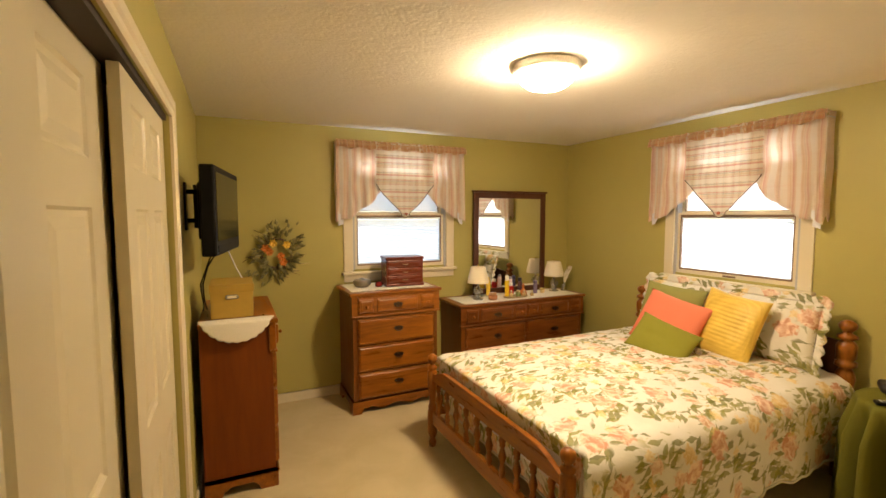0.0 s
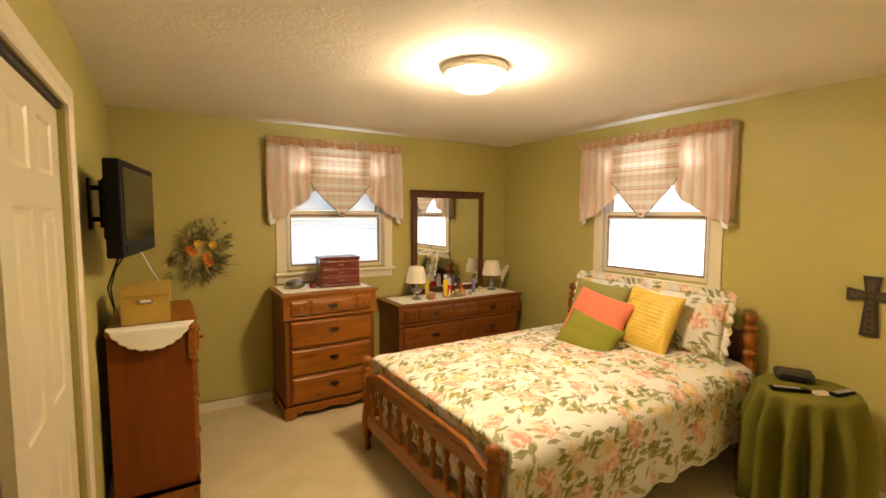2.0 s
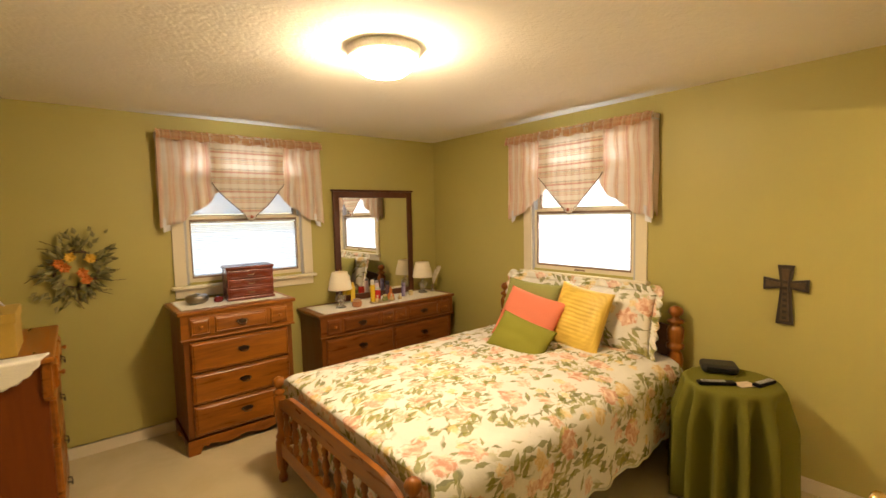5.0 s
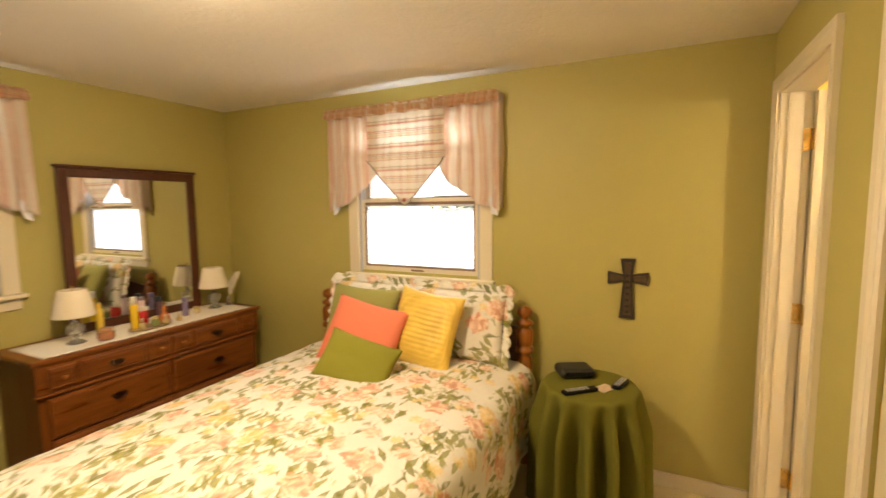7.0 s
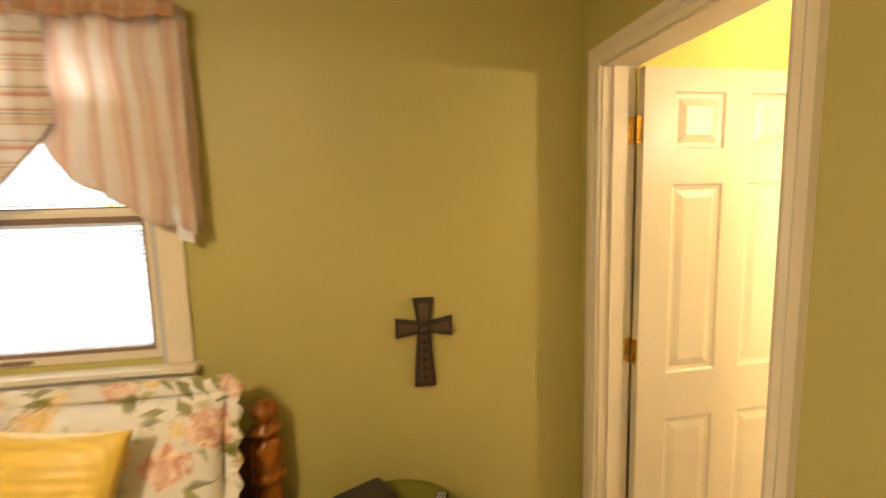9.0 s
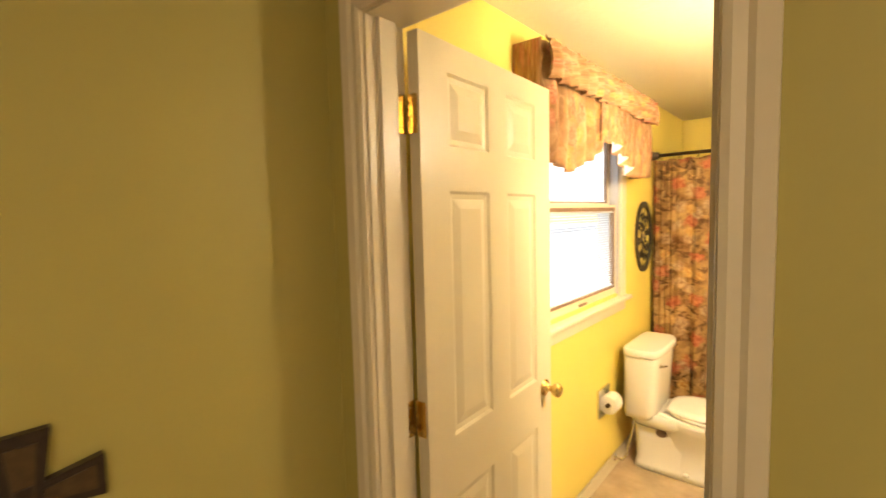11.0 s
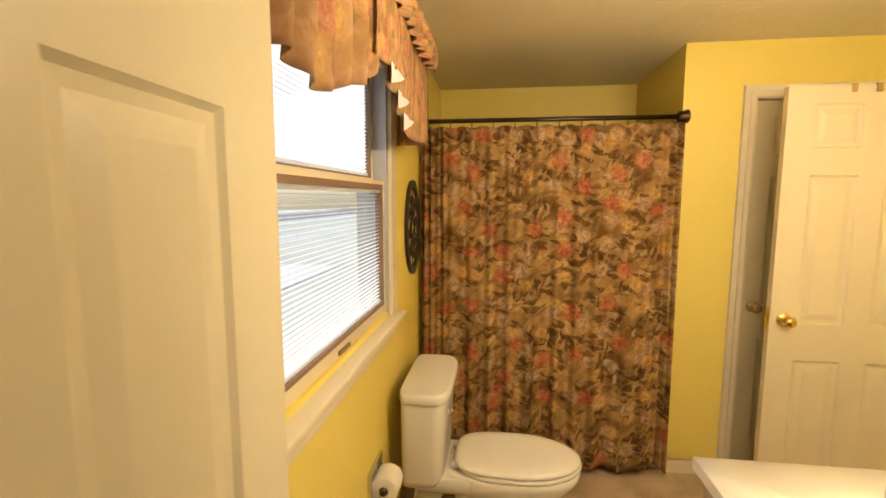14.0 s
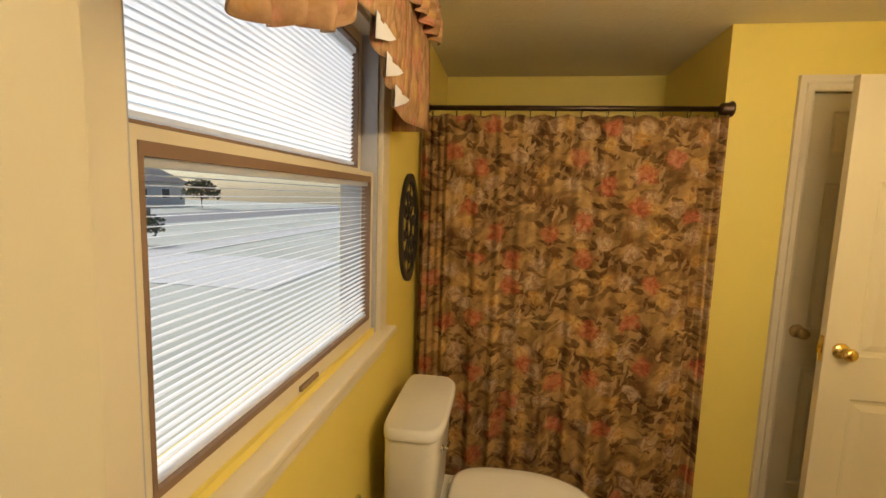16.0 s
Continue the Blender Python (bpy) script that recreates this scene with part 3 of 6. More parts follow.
def botanical(name, use, size, turn, ground, leaves, flowers, wobble=0.03, soft=0.06, cover=0.5):
    """A printed cloth, laid flat in metres: leaves are (length, width, turn, chance, dark, light, ink), flowers (spacing, radius, chance, deep, pale, ink)."""
    n = Nodes(name, 0.88, spec=0.15)
    at = n.coords(use, size, turn)
    warp = n.noise(14, at, detail=3, out="Color")
    bent = n.shift(at, warp, wobble)
    c = n.mix(n.ramp(n.noise(4.5, at, detail=6, rough=0.6), [(0.38, 0.0), (0.62, 1.0)]), ground[0], ground[1])
    where = n.noise(5.0, at, detail=2)
    for k, (l, w, a, chance, dark, light, ink) in enumerate(leaves):
        p = n.placed(bent, (0.62 / l, 0.62 / w), a, 0.37 * k)
        pick = n.t.nodes.new("ShaderNodeSeparateColor")
        n.put(pick.inputs[0], n.spots(p, "Color", True))
        shape = n.ramp(n.spots(p, pointed=True), [(0.40, ink), (0.40 + soft, 0.0)])
        vein = n.noise(60, bent, detail=2)
        tint = n.mix(n.math("ADD", n.math("MULTIPLY", pick.outputs[1], 0.7), n.math("MULTIPLY", vein, 0.3)), dark, light)
        spray = n.ramp(n.math("ADD", where, 0.11 * math.sin(k * 2.4)), [(cover - 0.02, 0.0), (cover + 0.03, 1.0)])
        c = n.mix(n.math("MULTIPLY", n.math("MULTIPLY", shape, spray), n.math("GREATER_THAN", chance, pick.outputs[0])), c, tint)
    for k, (space, radius, chance, deep, pale, ink) in enumerate(flowers):
        p = n.placed(n.shift(at, warp, wobble * 1.3), (1 / space, 1 / space), 0.3 + k, 1.1 + k * 0.53)
        pick = n.t.nodes.new("ShaderNodeSeparateColor")
        n.put(pick.inputs[0], n.spots(p, "Color"))
        d = n.spots(p)
        r = radius / space
        petal = n.noise(1.5 / radius, n.shift(at, warp, wobble * 1.5), detail=2.5, warp=0.8)
        tint = n.mix(n.ramp(petal, [(0.36, 1.0), (0.62, 0.0)]), pale, deep)
        tint = n.mix(n.ramp(d, [(0.0, 0.6), (r * 0.5, 0.0)]), tint, deep)
        shape = n.math("MULTIPLY", n.ramp(n.math("ADD", d, n.math("MULTIPLY", n.math("ADD", petal, -0.4), 0.45)), [(r, ink), (r + soft, 0.0)]), n.math("GREATER_THAN", chance, pick.outputs[0]))
        c = n.mix(shape, c, tint)
    n.colour(c)
    n.bump(n.math("ADD", n.noise(38, at, detail=2), n.math("MULTIPLY", n.noise(500, at), 0.12)), 0.35, 0.006)
    return n.mat


OLIVE, MOSS, STRAW = (0.095, 0.105, 0.018), (0.30, 0.29, 0.07), (0.50, 0.45, 0.18)


def quilt_print(name, use, size, turn):
    return botanical(name, use, size, turn, ((0.68, 0.65, 0.59), (0.74, 0.715, 0.66)),
                     [(0.060, 0.016, 0.5, 0.55, STRAW, MOSS, 0.5), (0.075, 0.024, 2.3, 0.62, OLIVE, MOSS, 0.82), (0.064, 0.020, 1.2, 0.6, OLIVE, MOSS, 0.82), (0.070, 0.021, 0.1, 0.55, OLIVE, MOSS, 0.8), (0.052, 0.013, 2.8, 0.55, MOSS, STRAW, 0.65), (0.058, 0.017, 1.8, 0.55, OLIVE, STRAW, 0.7)],
                     [(0.15, 0.028, 0.5, (0.68, 0.46, 0.15), (0.84, 0.70, 0.38), 0.7), (0.20, 0.062, 0.55, (0.55, 0.24, 0.15), (0.86, 0.67, 0.53), 0.88), (0.17, 0.042, 0.42, (0.60, 0.33, 0.21), (0.85, 0.69, 0.55), 0.82), (0.25, 0.05, 0.32, (0.62, 0.40, 0.13), (0.84, 0.68, 0.38), 0.8)], 0.045, 0.06, 0.53)


QUILT = quilt_print("floral_quilt_cotton", "UV", (2.44, 2.38, 1), (0, 0, 0))
SHAM = quilt_print("floral_sham_cotton", "Object", (1, 1, 1), (math.pi / 2, 0, 0))
BARK, TAN, SEPIA = (0.036, 0.015, 0.005), (0.42, 0.255, 0.092), (0.11, 0.047, 0.015)
SHOWER = botanical("brown_floral_curtain_cloth", "UV", (1.75, 2.43, 1), (0, 0, 0), ((0.125, 0.058, 0.018), (0.44, 0.275, 0.10)),
                   [(0.14, 0.060, 0.6, 0.8, SEPIA, TAN, 0.7), (0.11, 0.042, 2.3, 0.8, BARK, TAN, 0.8), (0.10, 0.034, 1.3, 0.75, BARK, SEPIA, 0.75), (0.12, 0.036, 2.7, 0.7, BARK, TAN, 0.8), (0.08, 0.028, 0.3, 0.7, BARK, SEPIA, 0.8), (0.07, 0.022, 1.9, 0.6, SEPIA, (0.50, 0.33, 0.15), 0.75)],
                   [(0.16, 0.048, 0.55, (0.24, 0.13, 0.06), (0.54, 0.39, 0.22), 0.7), (0.19, 0.038, 0.5, (0.36, 0.17, 0.035), (0.60, 0.40, 0.14), 0.72), (0.22, 0.050, 0.48, (0.27, 0.05, 0.022), (0.50, 0.17, 0.085), 0.72)], 0.06, 0.12, 0.41)
BATH_VALANCE = botanical("rose_floral_valance_cloth", "UV", (1.1, 0.5, 1), (0, 0, 0), ((0.30, 0.155, 0.075), (0.56, 0.36, 0.20)),
                         [(0.11, 0.045, 0.6, 0.7, SEPIA, TAN, 0.5), (0.09, 0.034, 2.3, 0.7, (0.20, 0.10, 0.045), TAN, 0.55), (0.08, 0.028, 1.3, 0.6, SEPIA, (0.40, 0.22, 0.11), 0.5)],
                         [(0.15, 0.045, 0.6, (0.42, 0.13, 0.08), (0.62, 0.32, 0.21), 0.75), (0.17, 0.04, 0.5, (0.50, 0.28, 0.08), (0.68, 0.47, 0.20), 0.7)], 0.06, 0.14, 0.44)
LINING = plain("white_curtain_lining", (0.74, 0.74, 0.80), 0.85, 0.05)


def plaid(name, base, bands_x, bands_z, period):
    """Woven stripes; bands are (from, to, colour, weight) within a period, in cloth coordinates."""
    n = Nodes(name, 0.9, spec=0.1)
    sep = n.t.nodes.new("ShaderNodeSeparateXYZ")
    n.put(sep.inputs[0], n.co.outputs["UV"])
    c = n.mix(n.noise(3.0), scaled(base, 0.94), scaled(base, 1.05))
    for axis, bands in (("X", bands_x), ("Y", bands_z)):
        f = n.math("FRACT", n.math("MULTIPLY", sep.outputs[axis], 1.0 / period))
        for a, b, tint, k in bands:
            inside = n.math("MULTIPLY", n.math("GREATER_THAN", f, a), n.math("LESS_THAN", f, b))
            c = n.mix(n.math("MULTIPLY", inside, k), c, tint)
    n.colour(c)
    n.set("Subsurface Weight", 0.0)
    thin = n.t.nodes.new("ShaderNodeBsdfTranslucent")
    n.put(thin.inputs[0], c)
    mixed = n.t.nodes.new("ShaderNodeMixShader")
    mixed.inputs[0].default_value = 0.42
    n.t.links.new(n.b.outputs[0], mixed.inputs[1]), n.t.links.new(thin.outputs[0], mixed.inputs[2])
    n.t.links.new(mixed.outputs[0], n.t.nodes["Material Output"].inputs[0])
    n.bump(n.noise(350), 0.3, 0.002)
    return n.mat


ROSE, SAND, CREAMY, GREYG = (0.60, 0.20, 0.17), (0.70, 0.52, 0.34), (0.86, 0.82, 0.76), (0.34, 0.31, 0.29)
STRIPE = plaid("rose_striped_valance_cloth", (0.82, 0.68, 0.57), [(0.0, 0.05, ROSE, 0.40), (0.05, 0.12, ROSE, 0.16), (0.18, 0.36, CREAMY, 0.7), (0.40, 0.46, SAND, 0.45), (0.50, 0.52, GREYG, 0.22), (0.56, 0.60, ROSE, 0.28), (0.66, 0.84, CREAMY, 0.6), (0.90, 0.94, SAND, 0.45)], [(0.2, 0.26, ROSE, 0.06), (0.6, 0.72, CREAMY, 0.15)], 0.20)
PLAID = plaid("rose_plaid_valance_cloth", (0.80, 0.73, 0.63), [(0.0, 0.06, ROSE, 0.30), (0.14, 0.34, CREAMY, 0.5), (0.42, 0.46, GREYG, 0.36), (0.52, 0.56, SAND, 0.35), (0.66, 0.86, CREAMY, 0.5), (0.92, 0.95, GREYG, 0.28)], [(0.0, 0.07, ROSE, 0.55), (0.07, 0.12, SAND, 0.35), (0.15, 0.19, GREYG, 0.5), (0.24, 0.44, CREAMY, 0.6), (0.47, 0.50, ROSE, 0.45), (0.54, 0.62, SAND, 0.4), (0.66, 0.69, GREYG, 0.5), (0.73, 0.77, ROSE, 0.5), (0.82, 0.96, CREAMY, 0.6)], 0.155)
HEADER = plaid("rose_gathered_header_cloth", (0.68, 0.46, 0.27), [(0.0, 0.12, ROSE, 0.35), (0.2, 0.32, CREAMY, 0.35), (0.40, 0.50, SAND, 0.6), (0.58, 0.64, GREYG, 0.3), (0.72, 0.86, ROSE, 0.2)], [(0.10, 0.18, ROSE, 0.3), (0.30, 0.42, SAND, 0.5), (0.55, 0.60, GREYG, 0.3), (0.75, 0.88, ROSE, 0.2)], 0.09)
EDGE = plain("grey_valance_binding", (0.20, 0.15, 0.11), 0.8)


# ---- chests ----
def outline_base(w, h, foot=0.10, lift=0.035):
    """A scrolled bracket base, as (a, z) points."""
    pts = [(0, 0), (foot * 0.75, 0), (foot * 0.85, lift * 0.9), (foot, lift * 1.5), (foot * 1.25, lift * 1.1)]
    m = 14
    for i in range(m + 1):
        t = i / m
        pts.append((foot * 1.4 + (w - foot * 2.8) * t, lift * (1.25 + 0.35 * math.cos(4 * math.pi * t))))
    pts += [(w - foot * 1.25, lift * 1.1), (w - foot, lift * 1.5), (w - foot * 0.85, lift * 0.9), (w - foot * 0.75, 0), (w, 0), (w, h), (0, h)]
    return pts


def bail(parent, x, z, y=0.0, s=1.0):
    bm = bmesh.new()
    out = [(-0.045, 0.0), (-0.03, 0.016), (-0.012, 0.013), (0, 0.022), (0.012, 0.013), (0.03, 0.016), (0.045, 0.0), (0.028, -0.014), (0.012, -0.012), (0, -0.022), (-0.012, -0.012), (-0.028, -0.014)]
    prism(bm, [(x + a * s, z + b * s) for a, b in out], y - 0.003, y)
    tube(bm, [(x - 0.03 * s, y - 0.004, z + 0.004), (x - 0.031 * s, y - 0.016, z - 0.002), (x - 0.022 * s, y - 0.018, z - 0.018 * s), (x, y - 0.018, z - 0.022 * s), (x + 0.022 * s, y - 0.018, z - 0.018 * s),
              (x + 0.031 * s, y - 0.016, z - 0.002), (x + 0.03 * s, y - 0.004, z + 0.004)], 0.0035, 6)
    part("handle", bm, BRONZE, parent, "dark bronze bail handle")


def raised(w, h, x, z, y, deep=0.014):
    bm = bmesh.new()
    steps = [(0, 0), (0.0, deep * 0.6), (0.008, deep), (0.012, deep * 0.8), (0.02, deep * 1.05)]
    rings = [[bm.verts.new((a, y - d, b)) for a, b in ((x + o, z + o), (x + w - o, z + o), (x + w - o, z + h - o), (x + o, z + h - o))] for o, d in steps]
    for r0, r1 in zip(rings, rings[1:]):
        for i in range(4):
            bm.faces.new((r0[i], r0[(i + 1) % 4], r1[(i + 1) % 4], r1[i]))
    bm.faces.new(rings[-1]), bm.faces.new(rings[0][::-1])
    return bm


def chest(name, label, w, d, h, columns, rows, m, side=None, front=None):
    """A colonial maple chest: front at y = 0, back at y = d; the top drawers carry small raised blocks."""
    ob = thing(name, label, "dresser" if columns > 1 else "chest of drawers", m)
    front = front or OAK
    base_h, top_t, crown = 0.11, 0.028, 0.165
    part("body", one_box(0.012, 0.012, base_h, w - 0.012, d, h - top_t, bevel=0.004), side or DARK, ob)
    bm = bmesh.new()
    prism(bm, outline_base(w, base_h), 0, 0.022)
    for x0 in (0.0, w - 0.02):
        prism(bm, [(0.022, 0), (0.10, 0), (0.11, 0.03), (0.14, 0.055), (d - 0.14, 0.055), (d - 0.10, 0.03), (d - 0.09, 0), (d, 0), (d, base_h), (0.022, base_h)], x0, x0 + 0.02, axis="x")
    box(bm, 0.0, -0.006, base_h - 0.018, w, d, base_h)
    part("base", bm, front, ob, "scrolled bracket base")
    part("top", one_box(-0.018, -0.022, h - top_t, w + 0.018, d + 0.004, h, bevel=0.008, segments=3), front, ob)
    zc = h - top_t - crown
    part("crown", one_box(0.0, -0.008, zc, w, 0.03, h - top_t, bevel=0.004), front, ob, "proud upper drawer section")
    part("moulding", one_box(-0.006, -0.016, zc - 0.014, w + 0.006, 0.026, zc, bevel=0.005), front, ob)
    cw = (w - 0.09) / columns
    for c in range(columns):
        x0 = 0.045 + c * cw + 0.006
        cx = cw - 0.012
        top = part("drawer", raised(cx, crown - 0.03, x0, zc + 0.014, -0.008, 0.006), front, ob)
        for k, (a, b) in enumerate(((0.0, 0.2), (0.23, 0.77), (0.8, 1.0))):
            blockp = part("drawer_block", raised((b - a) * cx - 0.012, crown - 0.05, x0 + a * cx + 0.006, zc + 0.024, -0.014), front, top)
            xm = x0 + (a + b) / 2 * cx
            if k == 1:
                bail(top, xm, zc + crown / 2 - 0.002, -0.029)
            else:
                bm = bmesh.new()
                lathe(bm, [(0, 0), (0.007, 0), (0.006, 0.008), (0.012, 0.013), (0.013, 0.019), (0.008, 0.024), (0, 0.025)], 12, Matrix.Translation((xm, -0.028, zc + crown / 2 - 0.002)) @ Matrix.Rotation(radians(90), 4, "X"))
                part("knob", bm, OAK_V, top, "small turned wooden knob")
    z0, z1 = base_h + 0.012, zc - 0.022
    rh = (z1 - z0) / rows
    for r in range(rows):
        for c in range(columns):
            x0 = 0.045 + c * cw + 0.006
            dr = part("drawer", raised(cw - 0.012, rh - 0.014, x0, z0 + r * rh + 0.007, 0.012, 0.024), front, ob)
            bail(dr, x0 + cw / 2, z0 + (r + 0.55) * rh, -0.015)
    return ob


chest("chest_of_drawers", "honey maple four-drawer chest with bronze bail handles under the window", 0.78, 0.50, 1.02, 1, 3, pose(1.085, 3.565, 0))
chest("dresser", "long dark-sided maple dresser with a mirror behind it", 1.46, 0.46, 0.82, 2, 2, pose(2.115, 3.63, 0), front=wood("dark_honey_maple_wood", (0.09, 0.023, 0.004), (0.27, 0.085, 0.012), 0.3, (0.12, 1, 1)))
chest("chest_of_drawers", "reddish maple chest standing against the closet wall", 0.80, 0.40, 1.04, 1, 3, pose(0.442, 2.825, 0, 0, 0, 90), side=wood("red_maple_side_wood", (0.135, 0.031, 0.004), (0.20, 0.050, 0.006), 0.5, (1, 1, 0.10), knots=1.4, relief=0.03, spec=0.2))


# ---- mirror ----
mirror = thing("dresser_mirror", "tall mirror in a dark walnut frame standing behind the dresser", "mirror", pose(2.475, 4.03, 0.82))
mw, mh, fw = 0.905, 1.065, 0.06
for nm, a in (("frame_side", (0, 0, 0, fw, 0.03, mh)), ("frame_side", (mw - fw, 0, 0, mw, 0.03, mh)), ("frame_bottom", (fw, 0, 0, mw - fw, 0.03, fw)), ("frame_top", (fw, 0, mh - fw, mw - fw, 0.03, mh))):
    part(nm, one_box(*a, bevel=0.006, segments=2), WALNUT, mirror)
part("frame_cap", one_box(-0.012, -0.012, mh, mw + 0.012, 0.034, mh + 0.018, bevel=0.005), WALNUT, mirror)
mg = Nodes("mirror_silver", 0.015, 1.0)
mg.colour((0.86, 0.87, 0.85))
part("mirror_glass", one_box(fw - 0.004, 0.012, fw - 0.004, mw - fw + 0.004, 0.02, mh - fw + 0.004), mg.mat, mirror, "silvered glass")


# ---- doilies and runners ----
def runner(name, label, w, d, m, drop=0.0, scallop=0.02):
    bm = bmesh.new()

    def f(u, v):
        a = u * w
        edge = scallop * abs(math.sin(u * math.pi * round(w / 0.06)))
        y = v * (d + edge) if drop == 0 else v * d
        return (a, y, 0.002 + 0.0015 * noise.noise(Vector((a * 9, y * 9, 0))))
    sheet(bm, 60, 12, f)
    ob = solid(name, bm, LACE, label, "doily", m)
    thicken(ob, 0.002, 1.0)
    return ob


runner("lace_runner", "white lace runner on the dresser top", 1.36, -0.40, pose(2.165, 4.03, 0.821))
runner("lace_runner", "white lace cloth on the chest top", 0.74, -0.44, pose(1.105, 4.05, 1.021))


def round_doily(name, label, m, r, over):
    """A half-round lace cloth whose front hangs over an edge at local y = 0."""
    bm = bmesh.new()

    def f(u, v):
        ang = math.pi * u
        rr = r * v * (1 + 0.035 * abs(math.sin(u * 13 * math.pi)) * v)
        x, y = rr * math.cos(ang), over - rr * math.sin(ang)
        bump = 0.002 + (0.001 * math.sin(ang * 26) if v > 0.8 else 0)
        if y > 0:
            return (x, y, bump)
        return (x, -0.004 - 0.003 * v ** 6 * abs(math.sin(u * 39 * math.pi)), y)
    sheet(bm, 78, 24, f)
    ob = solid(name, bm, LACE, label, "doily", m)
    thicken(ob, 0.002, 1.0)


round_doily("lace_doily", "white scalloped lace doily hanging over the chest edge", pose(0.24, 2.803, 1.041), 0.20, 0.085)


# ---- bed ----
def turned(kind, h, r):
    """Profiles of turned posts and spindles."""
    if kind == "post":
        return [(0, 0), (r * 0.7, 0), (r * 0.8, 0.03), (r * 0.55, 0.06), (r, 0.10), (r, 0.26), (r * 0.75, 0.275), (r * 0.95, 0.29), (r * 0.6, 0.32), (r * 0.72, 0.40), (r * 0.98, 0.45), (r * 0.98, h - 0.125), (r * 0.6, h - 0.115),
                (r * 0.95, h - 0.10), (r * 0.95, h - 0.088), (r * 0.4, h - 0.076), (r * 0.45, h - 0.068), (r * 0.85, h - 0.052), (r * 0.98, h - 0.032), (r * 0.85, h - 0.013), (r * 0.4, h - 0.001), (0, h)]
    return [(0, 0), (r * 0.6, 0), (r * 0.6, 0.02 * h), (r, 0.12 * h), (r * 0.7, 0.2 * h), (r * 0.85, 0.24 * h), (r * 0.5, 0.3 * h), (r * 1.1, 0.5 * h), (r * 0.5, 0.72 * h), (r * 0.85, 0.77 * h), (r * 0.7, 0.81 * h), (r, 0.9 * h), (r * 0.6, 0.98 * h), (r * 0.6, h), (0, h)]


BY0, BY1, FX, HX = 1.435, 2.855, 1.487, 3.655
bed = thing("bed", "honey maple spindle bed with turned posts", "bed")
for y in (BY0, BY1):
    part("footboard_post", lathe(bmesh.new(), turned("post", 0.67, 0.036), 18, Matrix.Translation((FX, y, 0))), OAK_V, bed, "turned post with a ball finial")
HEAD_POST = [(0, 0), (0.036, 0), (0.038, 0.45), (0.03, 0.46), (0.042, 0.475), (0.042, 0.50), (0.026, 0.515), (0.022, 0.54), (0.034, 0.58), (0.042, 0.63), (0.034, 0.68), (0.024, 0.70), (0.044, 0.715), (0.044, 0.74), (0.03, 0.75), (0.04, 0.765),
             (0.042, 0.84), (0.034, 0.86), (0.022, 0.875), (0.042, 0.89), (0.04, 0.905), (0.018, 0.92), (0.02, 0.93), (0.036, 0.95), (0.038, 0.97), (0.028, 0.99), (0.01, 1.0), (0, 1.0)]
for y in (1.41, 2.94):
    part("headboard_post", lathe(bmesh.new(), [(r * 1.28, z) for r, z in HEAD_POST], 18, Matrix.Translation((HX, y, 0))), OAK_V, bed, "turned post with a ball finial")
bm = bmesh.new()
top = []
for i in range(25):
    t = i / 24
    k = min(1, min(t, 1 - t) / 0.14)
    top.append((BY0 + 0.02 + (BY1 - BY0 - 0.04) * t, 0.53 + 0.065 * (k * k * (3 - 2 * k))))
prism(bm, top + [(BY1 - 0.02, 0.485), (BY0 + 0.02, 0.485)], FX - 0.014, FX + 0.014, axis="x")
bmesh.ops.bevel(bm, geom=[e for e in bm.edges if abs(e.verts[0].co.x - e.verts[1].co.x) < 1e-6], offset=0.004, segments=2, affect="EDGES")
OAK_Y = wood("honey_maple_rail_wood", (0.12, 0.032, 0.003), (0.385, 0.130, 0.011), 0.3, (1, 0.12, 1))
part("footboard_rail", bm, OAK_Y, bed, "shaped top rail")
part("footboard_rail", one_box(FX - 0.014, BY0 + 0.02, 0.17, FX + 0.014, BY1 - 0.02, 0.265, bevel=0.004), OAK_Y, bed)
spindle = mesh_of("spindle", lathe(bmesh.new(), turned("spindle", 0.225, 0.021), 12), OAK_V)
for i in range(10):
    part("spindle", spindle, None, bed, "turned spindle" if i == 0 else "", pose(FX, BY0 + 0.105 + i * (BY1 - BY0 - 0.21) / 9, 0.262))
bm = bmesh.new()
crest = [(1.43 + 1.49 * i / 24, 0.86 + 0.05 * math.sin(math.pi * i / 24)) for i in range(25)]
prism(bm, crest + [(2.92, 0.42), (1.43, 0.42)], HX - 0.012, HX + 0.012, axis="x")
part("headboard", bm, wood("dark_headboard_wood", (0.06, 0.02, 0.008), (0.11, 0.038, 0.014), 0.35, (1, 0.12, 1)), bed, "dark wooden headboard panel")
for y in (1.48, 2.81):
    part("side_rail", one_box(FX + 0.03, y - 0.012, 0.24, HX - 0.03, y + 0.012, 0.38, bevel=0.004), OAK, bed)
solid("mattress", one_box(FX + 0.05, 1.50, 0.38, HX - 0.03, 2.80, 0.60, bevel=0.04, segments=3), LINING, "white mattress on the bed frame", "mattress")

QX0, QX1, QY0, QY1, QZ = 1.60, 3.62, 1.46, 2.84, 0.655


